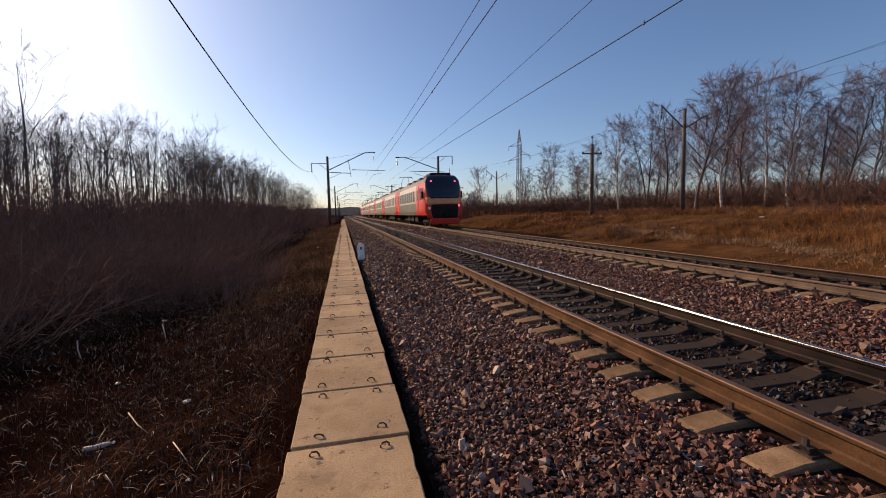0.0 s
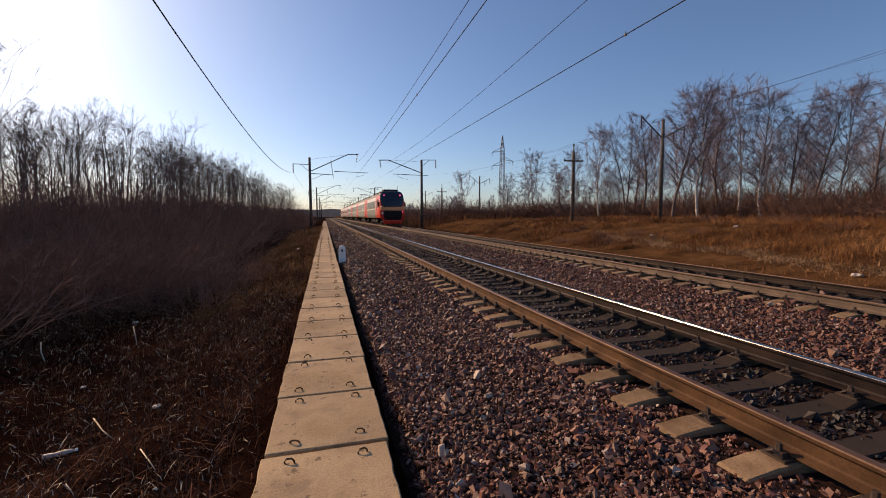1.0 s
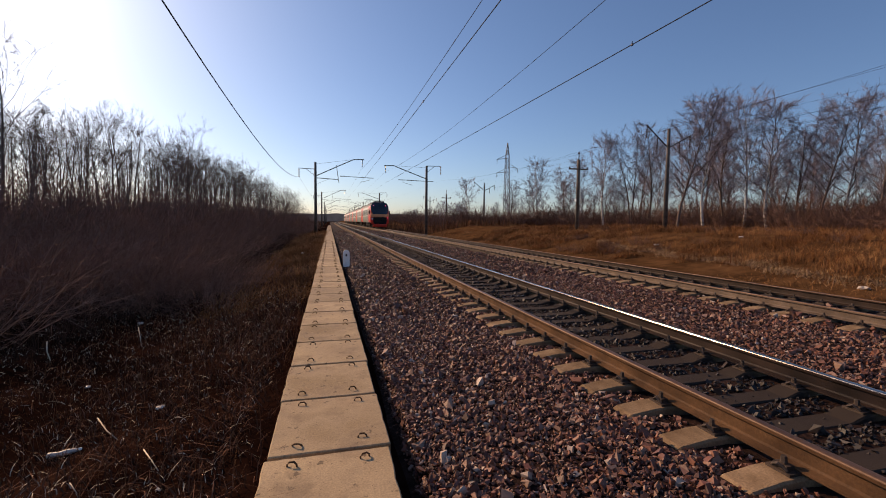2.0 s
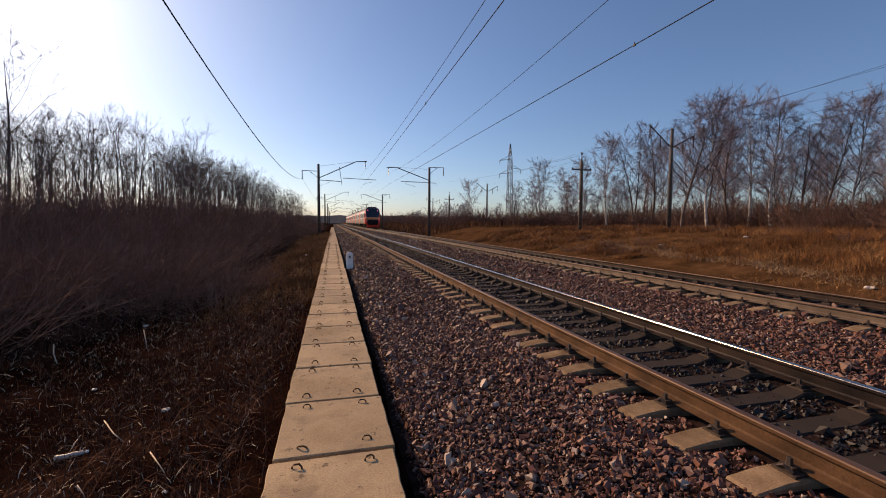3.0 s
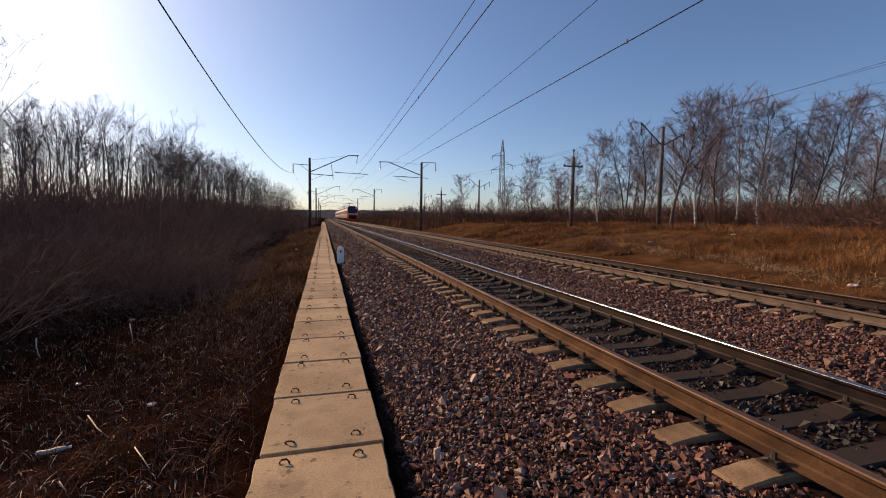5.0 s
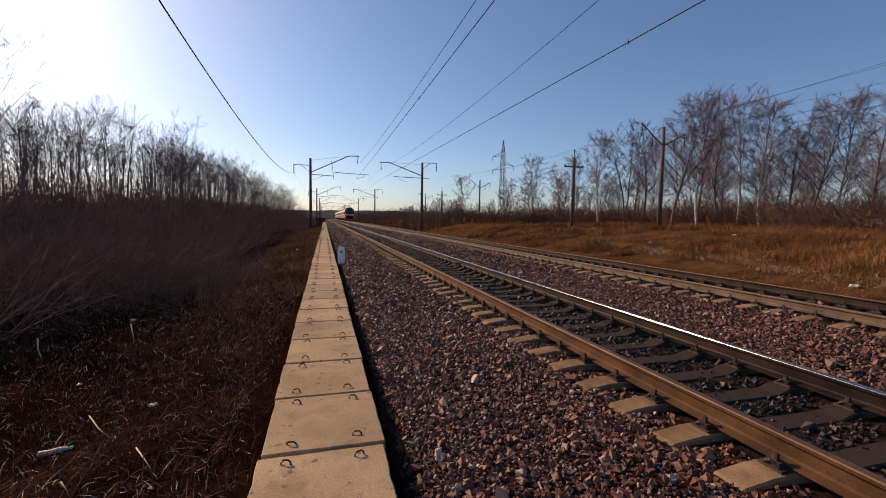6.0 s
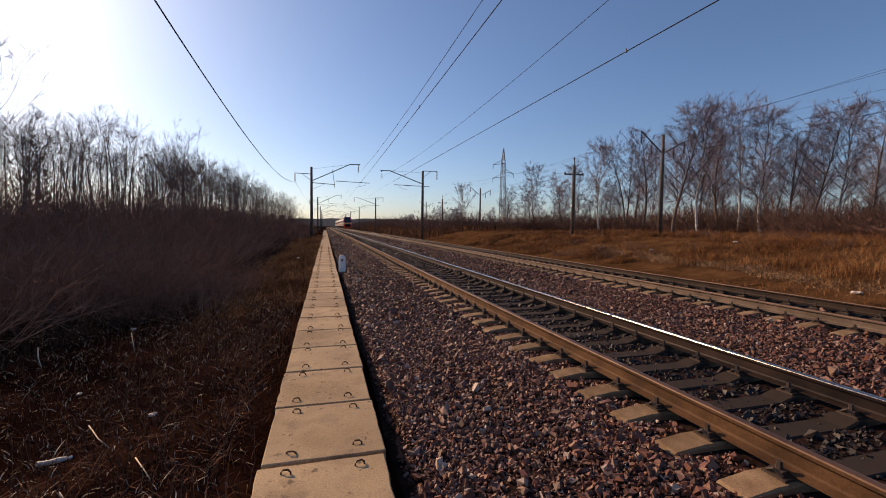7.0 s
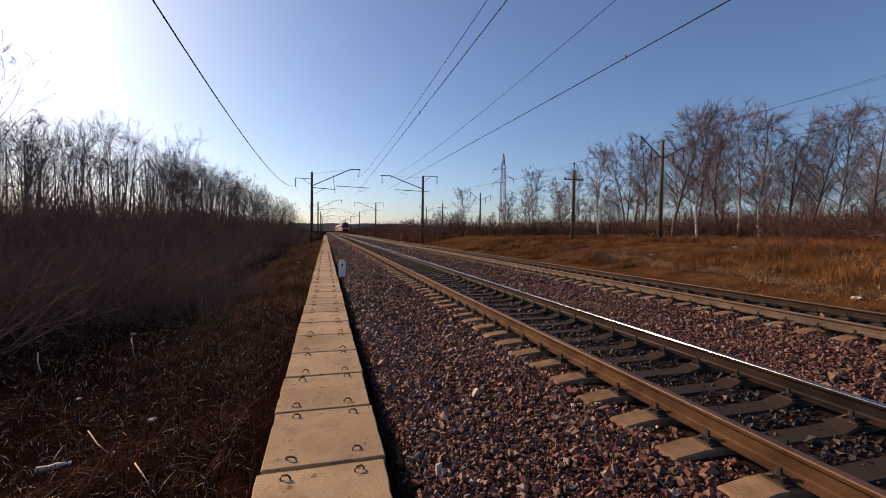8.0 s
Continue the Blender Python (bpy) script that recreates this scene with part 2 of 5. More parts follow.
def box(bm, x0, x1, y0, y1, z0, z1, bevel=0.0, index=0):
    g = bmesh.ops.create_cube(bm, size=1.0)
    vs = g["verts"]
    for v in vs:
        v.co = Vector((x0 + (v.co.x + 0.5) * (x1 - x0), y0 + (v.co.y + 0.5) * (y1 - y0), z0 + (v.co.z + 0.5) * (z1 - z0)))
    fs = {f for v in vs for f in v.link_faces}
    for f in fs:
        f.material_index = index
    if bevel:
        es = list({e for v in vs for e in v.link_edges})
        bmesh.ops.bevel(bm, geom=es, offset=bevel, segments=1, affect="EDGES")
    return bm


def tube(bm, points, radii, sides=6, cap=True):
    """A tapered tube through points."""
    rings = []
    for i, p in enumerate(points):
        p = Vector(p)
        a = Vector(points[max(0, i - 1)])
        b = Vector(points[min(len(points) - 1, i + 1)])
        d = (b - a).normalized()
        u = d.orthogonal().normalized() if abs(d.z) > 0.9 else d.cross(Vector((0, 0, 1))).normalized()
        w = d.cross(u)
        r = radii[i] if isinstance(radii, (list, tuple)) else radii
        rings.append([bm.verts.new(p + (u * math.cos(k * math.tau / sides) + w * math.sin(k * math.tau / sides)) * r) for k in range(sides)])
    for s, t in zip(rings, rings[1:]):
        for k in range(sides):
            bm.faces.new((s[k], s[(k + 1) % sides], t[(k + 1) % sides], t[k]))
    if cap:
        bm.faces.new(rings[0][::-1])
        bm.faces.new(rings[-1])
    return bm


def arrays(name, verts, faces, material, parent=None, smooth=False, mats=None):
    """A mesh from numpy arrays of vertices and equal-sided faces."""
    me = bpy.data.meshes.new(name)
    k = faces.shape[1]
    me.vertices.add(len(verts))
    me.vertices.foreach_set("co", np.ascontiguousarray(verts, dtype=np.float32).ravel())
    me.loops.add(faces.size)
    me.loops.foreach_set("vertex_index", np.ascontiguousarray(faces, dtype=np.int32).ravel())
    me.polygons.add(len(faces))
    me.polygons.foreach_set("loop_start", np.arange(0, faces.size, k, dtype=np.int32))
    for m in material if isinstance(material, (list, tuple)) else (material,):
        me.materials.append(m)
    if mats is not None:
        me.polygons.foreach_set("material_index", np.ascontiguousarray(mats, dtype=np.int32))
    me.polygons.foreach_set("use_smooth", np.full(len(faces), smooth, dtype=bool))
    me.update(calc_edges=True)
    me.validate()
    ob = new(name, me)
    if parent:
        ob.parent = parent
    return ob


def empty(name, x, y, z, rz=0.0):
    ob = new(name)
    ob.matrix_basis = pose(x, y, z, 0, 0, rz)
    return ob


rng = np.random.default_rng(7)


# ---- ground ----
def smooth_step(a, b, x):
    t = np.clip((x - a) / (b - a), 0, 1)
    return t * t * (3 - 2 * t)


def wave(x, y):
    return (np.sin(x * 0.9 + y * 0.23) + np.sin(y * 0.71 - x * 0.37 + 1.3) + np.sin(x * 2.3 + y * 1.7) * 0.5) / 2.5


def ground_z(x, y):
    """Height of the land: low strip left of the path, track bed, ditch, rising meadow right."""
    x, y = np.asarray(x, float), np.asarray(y, float)
    left = -0.10 - 0.42 * smooth_step(0.4, 3.2, -x) + 0.9 * smooth_step(6, 16, -x) + 1.2 * smooth_step(18, 60, -x)
    bed = np.full_like(x, -0.24)
    right = -0.25 - 0.55 * smooth_step(11.6, 14.5, x) + 1.75 * smooth_step(15.5, 27, x) + 0.5 * smooth_step(27, 60, x)
    z = np.where(x < 0, left, np.where(x < 11.6, bed, right))
    rough = np.where((x > -0.6) & (x < 11.8), 0.0, 1.0)
    return z + rough * 0.05 * wave(x, y) + rough * 0.16 * wave(x * 0.21 + 3, y * 0.17) * smooth_step(1, 6, np.abs(x - 5.5) - 5.5)


def axis(*stretches):
    out = []
    for a, b, n in stretches:
        out += list(np.linspace(a, b, n, endpoint=False))
    return np.array(out)


def sheet(name, xs, ys, fn, material):
    X, Y = np.meshgrid(xs, ys)
    Z = fn(X, Y)
    v = np.stack([X.ravel(), Y.ravel(), Z.ravel()], 1)
    nx, ny = len(xs), len(ys)
    i = (np.arange(ny - 1)[:, None] * nx + np.arange(nx - 1)[None]).ravel()
    f = np.stack([i, i + 1, i + nx + 1, i + nx], 1)
    return arrays(name, v, f, material, smooth=True)


gx = axis((-3000, -120, 14), (-120, -30, 20), (-30, -7, 30), (-7, -0.44, 44), (-0.44, 12, 12), (12, 40, 60), (40, 130, 30), (130, 3001, 15))
gy = axis((-600, -15, 12), (-15, 1, 20), (1, 14, 70), (14, 60, 90), (60, 220, 60), (220, 700, 25), (700, 4001, 12))
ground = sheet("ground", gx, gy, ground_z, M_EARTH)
tagged(ground, "dry brown earth with dead grass beside the railway", "ground", kind="structure")


# ---- railway ----
GAUGE, TRACKS, RAIL_TOP, PITCH = 1.595, ((3.832, 2.04, 0.20), (9.25, 4.26, 0.22)), 0.20, 0.543


def bed_z(x, y):
    x, y = np.asarray(x, float), np.asarray(y, float)
    z = np.full_like(x, -0.115)
    z = z + 0.062 * smooth_step(1.0, 2.3, x) - 0.03 * smooth_step(5.3, 6.4, x) + 0.05 * smooth_step(6.4, 7.6, x)
    z = z - 0.012 * ((x > 2.95) & (x < 4.7)) - 0.03 * ((x > 8.4) & (x < 10.1))
    z = z - 0.5 * smooth_step(10.7, 12.6, x) - 0.14 * smooth_step(0.68, 0.52, x)
    return z + 0.014 * wave(x * 3.1, y * 2.7)


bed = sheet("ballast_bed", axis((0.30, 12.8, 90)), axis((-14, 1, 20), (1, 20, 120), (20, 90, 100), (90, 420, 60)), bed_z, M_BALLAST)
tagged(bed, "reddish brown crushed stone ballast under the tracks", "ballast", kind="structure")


def rail_profile():
    half = [(0.075, 0.0), (0.075, 0.011), (0.02, 0.03), (0.010, 0.045), (0.009, 0.125), (0.018, 0.138), (0.036, 0.143), (0.0375, 0.164), (0.0365, 0.170), (0.034, 0.1745), (0.030, 0.1775), (0.012, 0.18)]
    return half + [(-x, z) for x, z in half[::-1]]


def rail_mesh(y0, y1, inner):
    prof = rail_profile()
    bm = bmesh.new()
    a = [bm.verts.new((x, y0, z)) for x, z in prof]
    b = [bm.verts.new((x, y1, z)) for x, z in prof]
    n = len(prof)
    for k in range(n):
        f = bm.faces.new((a[k], a[(k + 1) % n], b[(k + 1) % n], b[k]))
        f.material_index = 1 if prof[k][1] > 0.163 and prof[(k + 1) % n][1] > 0.163 else 0
        if not f.material_index and inner * (prof[k][0] + prof[(k + 1) % n][0]) > 0.01:
            f.material_index = 2
    bm.faces.new(a)
    bm.faces.new(b[::-1])
    bmesh.ops.recalc_face_normals(bm, faces=bm.faces[:])
    return bm


def sleeper_mesh():
    """Concrete sleeper: raised rail seats, lower middle, sloped sides and ends."""
    xs = [-1.35, -1.30, -1.05, -0.60, -0.45, 0.45, 0.60, 1.05, 1.30, 1.35]
    zt = [-0.055, -0.028, 0.0, 0.0, -0.045, -0.045, 0.0, 0.0, -0.028, -0.055]
    bm = bmesh.new()
    rows = []
    for x, z in zip(xs, zt):
        rows.append([bm.verts.new((x, -0.15, -0.2)), bm.verts.new((x, -0.115, z - 0.012)), bm.verts.new((x, -0.10, z)),
                     bm.verts.new((x, 0.10, z)), bm.verts.new((x, 0.115, z - 0.012)), bm.verts.new((x, 0.15, -0.2))])
    for r, s in zip(rows, rows[1:]):
        for k in range(5):
            bm.faces.new((r[k], s[k], s[k + 1], r[k + 1]))
    bm.faces.new(rows[0])
    bm.faces.new(rows[-1][::-1])
    bmesh.ops.recalc_face_normals(bm, faces=bm.faces[:])
    return bm


def clip_mesh():
    """Rail fastening: base plate, clamp and bolt on both sides of the rail foot."""
    bm = bmesh.new()
    box(bm, -0.17, 0.17, -0.08, 0.08, 0.0, 0.018)
    for s in (-1, 1):
        box(bm, s * 0.115 - 0.035, s * 0.115 + 0.035, -0.045, 0.045, 0.018, 0.05)
        tube(bm, [(s * 0.115, 0, 0.05), (s * 0.115, 0, 0.10)], [0.024, 0.018], 6)
        tube(bm, [(s * 0.15, -0.05, 0.02), (s * 0.165, 0, 0.055), (s * 0.15, 0.05, 0.02)], 0.012, 4)
    return bm


def build_track(cx, y_first, top, label):
    track = empty("railway_track", cx, 0, 0)
    tagged(track, label, "railway track", group="parallel tracks")
    for s in (-1, 1):
        shiny = s > 0 and cx < 6
        r = part("rail", rail_mesh(-14, 420, -s), [M_RUST if cx < 6 else M_GREYRAIL, M_RAILTOP if shiny else M_RAILDULL, M_GREASE], track,
                 "rusty steel rail with a worn shiny head" if shiny else "rusty brown steel rail" if cx < 6 else "grey-brown steel rail")
        r.location = (s * GAUGE / 2, 0, top - 0.18)
    seat = top - 0.18 - 0.02
    first = None
    n0 = -14
    for k in range(n0, 150):
        y = y_first + k * PITCH
        if first is None:
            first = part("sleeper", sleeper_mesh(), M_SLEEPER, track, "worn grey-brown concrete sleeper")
            first.location = (0, y, seat)
            for s in (-1, 1):
                c = part("fastening", clip_mesh(), M_IRON, first, "dark rusty iron rail fastening")
                c.location = (s * GAUGE / 2, 0, 0)
        else:
            ob = first.copy()
            scene.collection.objects.link(ob)
            ob.location = (rng.normal(0, 0.012), y + rng.normal(0, 0.008), seat - abs(rng.normal(0, 0.003)))
            ob.rotation_euler = (0, 0, rng.normal(0, 0.006))
            if k < 70:
                for ch in list(first.children):
                    q = ch.copy()
                    scene.collection.objects.link(q)
                    q.parent = ob
                    q.location = ch.location - Vector((ob.location.x, 0, 0))
    bm = sleeper_mesh()
    me = bpy.data.meshes.new("sleepers")
    bm.to_mesh(me)
    bm.free()
    v = np.array([w.co[:] for w in me.vertices])
    f = np.array([list(p.vertices) for p in me.polygons if len(p.vertices) == 4])
    bpy.data.meshes.remove(me)
    ys = y_first + PITCH * np.arange(150, 520)
    V = (v[None] + np.stack([0 * ys, ys, 0 * ys + seat], 1)[:, None]).reshape(-1, 3)
    F = (f[None] + (np.arange(len(ys)) * len(v))[:, None, None]).reshape(-1, 4)
    far = arrays("sleepers", V, F, M_SLEEPER, track)
    tagged(far, "receding row of concrete sleepers", kind="stuff")
    return track


build_track(*TRACKS[0], "railway track with rusty rails on concrete sleepers, near track")
build_track(*TRACKS[1], "railway track with rusty rails carrying the departing train")


# ---- crushed stone ----
def rocks(name, x, y, z, size, material, label):
    """Angular stones as one mesh: broken, six-sided lumps."""
    base = np.array([[-1, -1, -1], [1, -1, -1], [1, 1, -1], [-1, 1, -1], [-.8, -.8, 1], [.8, -.8, 1], [.8, .8, 1], [-.8, .8, 1]]) * 0.78
    tri = np.array([[0, 2, 1], [0, 3, 2], [4, 5, 6], [4, 6, 7], [0, 1, 5], [0, 5, 4], [1, 2, 6], [1, 6, 5], [2, 3, 7], [2, 7, 6], [3, 0, 4], [3, 4, 7]])
    n = len(x)
    V = base[None] * rng.uniform(0.30, 1.35, (n, 8, 3))
    V = V * (size[:, None] * rng.uniform(0.55, 1.3, (n, 3)))[:, None] * np.array([1.15, 0.85, 0.60])
    q = rng.normal(size=(n, 4))
    q /= np.linalg.norm(q, axis=1)[:, None]
    a, b, c, d = q.T
    R = np.stack([1 - 2 * (c * c + d * d), 2 * (b * c - a * d), 2 * (b * d + a * c), 2 * (b * c + a * d), 1 - 2 * (b * b + d * d), 2 * (c * d - a * b),
                  2 * (b * d - a * c), 2 * (c * d + a * b), 1 - 2 * (b * b + c * c)], 1).reshape(n, 3, 3)
    V = np.einsum("nij,nkj->nki", R, V) + np.stack([x, y, z], 1)[:, None]
    F = (tri[None] + (np.arange(n) * 8)[:, None, None]).reshape(-1, 3)
    ob = arrays(name, V.reshape(-1, 3), F, material)
    return tagged(ob, label, "gravel", kind="stuff")


def scatter(x0, x1, y0, y1, n, power=1.0):
    x = rng.uniform(x0, x1, n)
    y = y0 + (y1 - y0) * rng.uniform(0, 1, n) ** power
    return x, y


def ballast():
    xs, ys, ss = [], [], []
    for x0, x1, y0, y1, n, pw, s in ((0.58, 2.6, 0.7, 7, 21000, 1.25, 0.0205), (0.58, 2.6, 7, 30, 10000, 1.5, 0.029), (2.5, 5.2, 1.0, 8, 11000, 1.2, 0.022),
                                     (2.5, 5.2, 8, 30, 6000, 1.5, 0.034), (5.0, 8.0, 2.5, 12, 14000, 1.1, 0.0235), (5.0, 8.0, 12, 40, 6500, 1.5, 0.035),
                                     (7.9, 10.7, 3.5, 20, 4000, 1.2, 0.034), (0.58, 5.2, -7, 0.8, 15000, 1.0, 0.026), (0.58, 8.0, 30, 75, 7000, 1.3, 0.05), (0.56, 1.15, 0.8, 9, 9000, 1.2, 0.012)):
        x, y = scatter(x0, x1, y0, y1, n, pw)
        xs.append(x), ys.append(y), ss.append(0.92 * s * rng.lognormal(-0.08, 0.40, n))
    x, y, s = np.concatenate(xs), np.concatenate(ys), np.concatenate(ss)
    keep = np.ones(len(x), bool)
    for cx, yf, top in TRACKS:
        ph = np.abs((y - yf + PITCH / 2) % PITCH - PITCH / 2)
        keep &= ~((np.abs(x - cx) < 1.38) & (ph < 0.135) & (rng.uniform(0, 1, len(x)) < np.where(np.abs(x - cx) < 0.7, 0.9, 0.985)))
        keep &= np.abs(np.abs(x - cx) - GAUGE / 2) > 0.09
    x, y, s = x[keep], y[keep], s[keep]
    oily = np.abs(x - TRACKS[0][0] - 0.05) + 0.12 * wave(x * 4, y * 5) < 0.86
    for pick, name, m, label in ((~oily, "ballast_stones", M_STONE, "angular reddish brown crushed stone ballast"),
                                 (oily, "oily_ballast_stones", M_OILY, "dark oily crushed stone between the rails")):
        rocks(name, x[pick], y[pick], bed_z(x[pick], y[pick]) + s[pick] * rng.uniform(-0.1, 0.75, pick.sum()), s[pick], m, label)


ballast()


# ---- slab path ----
SLAB_L, SLAB_W, SLAB_Y = 0.9615, 0.424, 2.9896


def loop_mesh():
    bm = bmesh.new()
    pts = [(-0.031, 0, -0.01), (-0.032, 0.003, 0.013), (-0.018, 0.006, 0.028), (0.014, 0.008, 0.030), (0.031, 0.004, 0.015), (0.033, 0, -0.01)]
    return tube(bm, pts, 0.0065, 6)


def slab_mesh(seed):
    r = random.Random(seed)
    bm = bmesh.new()
    h = SLAB_L / 2 - 0.018
    box(bm, -SLAB_W, SLAB_W, -h, h, -0.13, 0.0)
    bmesh.ops.bevel(bm, geom=bm.edges[:], offset=0.008, segments=1, affect="EDGES")
    bmesh.ops.subdivide_edges(bm, edges=[e for e in bm.edges if e.calc_length() > 0.5], cuts=6, use_grid_fill=True)
    for v in bm.verts:
        n = noise.noise(v.co * 7 + Vector((seed * 3.1, 0, 0)))
        edge = max(abs(v.co.x) / SLAB_W, abs(v.co.y) / h)
        if edge > 0.96:
            v.co.x -= math.copysign(max(0, n) * 0.016, v.co.x)
            v.co.y -= math.copysign(max(0, -n) * 0.014, v.co.y)
        v.co.z += 0.0025 * n
    return bm


def build_path():
    path = empty("slab_path", 0, 0, 0)
    tagged(path, "row of sandy grey concrete slabs with lifting loops along the track", "slab path", kind="structure")
    kinds = []
    for k in range(-11, 150):
        y = SLAB_Y + (k - 0.5) * SLAB_L
        if len(kinds) < 5:
            ob = part("slab", slab_mesh(len(kinds)), M_SLAB, path)
            kinds.append(ob)
        else:
            ob = random.choice(kinds).copy()
            scene.collection.objects.link(ob)
        dx = random.uniform(-0.012, 0.012)
        ob.location = (dx, y, random.uniform(-0.008, 0.0))
        ob.rotation_euler = (random.uniform(-0.004, 0.004), random.uniform(-0.004, 0.004), random.uniform(-0.008, 0.008))
        if k < 34:
            for sx in (-1, 1):
                for sy in (-1, 1):
                    if LOOP:
                        q = LOOP[0].copy()
                        scene.collection.objects.link(q)
                        q.parent = ob
                    else:
                        q = part("lifting_loop", loop_mesh(), M_RUST, ob, "bent rusty steel lifting loop", smooth=True)
                        LOOP.append(q)
                    q.location = (sx * 0.235 + random.uniform(-0.02, 0.02), sy * 0.345 + random.uniform(-0.015, 0.015), 0)
                    q.rotation_euler = (random.choice((-0.5, -0.25, 0.1, 0.3, 0.9)), 0, random.uniform(-0.3, 0.3))


LOOP = []
build_path()


def marker_post():
    """Low white concrete picket with a rounded head and a number plate bar."""
    p = empty("marker_post", 0.62, 16.4, -0.12)
    bm = bmesh.new()
    out = [(-0.125, 0), (0.125, 0), (0.125, 0.52)] + [(0.125 * math.cos(a), 0.52 + 0.125 * math.sin(a)) for a in [math.pi * k / 8 for k in range(1, 8)]] + [(-0.125, 0.52)]
    a = [bm.verts.new((x, -0.05, z)) for x, z in out]
    b = [bm.verts.new((x, 0.05, z)) for x, z in out]
    bm.faces.new(a)
    bm.faces.new(b[::-1])
    for k in range(len(out)):
        bm.faces.new((a[k], b[k], b[(k + 1) % len(out)], a[(k + 1) % len(out)]))
    bmesh.ops.recalc_face_normals(bm, faces=bm.faces[:])
    bmesh.ops.bevel(bm, geom=bm.edges[:], offset=0.008, segments=1, affect="EDGES")
    part("post_body", bm, M_WHITE, p)
    bm = box(bmesh.new(), -0.03, 0.03, -0.056, -0.052, 0.40, 0.50)
    part("painted_mark", bm, M_IRON, p, "dark painted mark")
    tagged(p, "small white concrete marker post with rounded top beside the track", "marker post")


marker_post()


# ---- overhead line ----
def insulator(bm, a, b, n=4, r=0.07):
    a, b = Vector(a), Vector(b)
    pts, rad = [], []
    for k in range(2 * n + 1):
        pts.append(a.lerp(b, k / (2 * n)))
        rad.append(r if k % 2 else 0.025)
    return tube(bm, pts, rad, 7)


def catenary_pole(x, y, z, s, h, knee, tip, rod, strut, outer, label):
    """Concrete mast with cranked bracket, registration rod and outer feeder bracket; s: 1 reaches towards +x. Offsets are (reach, height over the top)."""
    p = empty("catenary_pole", x, y, z)

    def at(q):
        return (s * q[0], 0, h + q[1])

    bm = bmesh.new()
    tube(bm, [(0, 0, -0.3), (0, 0, h)], [0.24, 0.17], 12)
    part("mast", bm, M_POLE, p, "weathered grey concrete mast", smooth=True)
    bm = bmesh.new()
    tube(bm, [at((0.1, -2.0)), at((knee[0] - 0.3, knee[1] - 0.12)), at(knee), at(tip)], 0.07, 6)
    part("bracket", bm, M_IRON, p, "dark cranked steel bracket")
    bm = bmesh.new()
    tube(bm, [at((0, -0.3)), at((knee[0], knee[1]))], 0.014, 4)
    part("stay_rod", bm, M_IRON, p)
    if strut:
        bm = bmesh.new()
        tube(bm, [at((0.1, -2.3)), at((3.36, -2.45))], 0.055, 6)
        part("lower_tube", bm, M_IRON, p)
        bm = bmesh.new()
        tube(bm, [at((0.1, -3.25)), at((1.9, -2.42))], 0.02, 5)
        part("lower_brace", bm, M_IRON, p)
        bm = bmesh.new()
        tube(bm, [at((3.0, -0.3)), at((3.35, -2.95))], 0.04, 5)
        part("hanger_strut", bm, M_IRON, p)
    bm = bmesh.new()
    r0, r1 = Vector(at(rod[0])), Vector(at(rod[1]))
    tube(bm, [r0, r1], 0.045, 6)
    part("registration_rod", bm, M_IRON, p)
    far = r1 if strut else r0
    back = r0 if strut else r1
    bm = bmesh.new()
    tube(bm, [far.lerp(back, 0.13), far.lerp(back, 0.13) + Vector((0, 0, -0.35)), far.lerp(back, 0.4) + Vector((0, 0, -0.75))], 0.022, 5)
    part("steady_arm", bm, M_IRON, p)
    bm = bmesh.new()
    insulator(bm, far.lerp(back, 0.86 if strut else 0.25), far.lerp(back, 0.99 if strut else 0.45), 4, 0.09)
    part("rod_insulator", bm, M_INSUL, p, "brown porcelain insulator")
    bm = bmesh.new()
    t = Vector(at(tip))
    insulator(bm, t + Vector((-s * 0.2, 0, 0)), t + Vector((-s * 0.28, 0, -1.15)), 5, 0.09)
    part("hanging_insulator", bm, M_INSUL, p, "hanging chain of brown insulators")
    bm = bmesh.new()
    tube(bm, [at((0, outer)), at((-2.35, outer + 0.05))], 0.05, 6)
    part("outer_bracket", bm, M_IRON, p)
    bm = bmesh.new()
    tube(bm, [at((-0.05, outer - 1.0)), at((-1.3, outer))], 0.03, 5)
    part("outer_brace", bm, M_IRON, p)
    bm = bmesh.new()
    insulator(bm, at((-2.3, outer)), at((-2.3, outer - 1.25)), 5, 0.11)
    part("feeder_insulator", bm, M_INSUL, p, "hanging chain of brown insulators")
    tagged(p, label, "catenary pole", group="catenary poles")
    return p


POLE_Y = [66, 133, 200, 267, 334]
left_pole = catenary_pole(-1.93, 66, -0.15, 1, 10.35, (5.57, 0.62), (7.07, 0.70), ((3.5, -1.92), (8.5, -2.05)), True, -1.03,
                          "grey concrete catenary pole with bracket reaching over the near track")
right_pole = catenary_pole(14.87, 66, -0.5, -1, 10.87, (5.2, -0.18), (6.7, -0.24), ((4.5, -2.3), (-1.1, -2.42)), False, 0.0,
                           "grey concrete catenary pole with bracket, on the meadow side")
for y in POLE_Y[1:]:
    copy_thing(left_pole, pose(-1.95 - random.uniform(0, 0.2), y, -0.2, 0, 0, random.uniform(-2, 2)))
    copy_thing(right_pole, pose(14.9 + random.uniform(-0.1, 0.3), y, -0.5, 0, 0, random.uniform(-2, 2)))


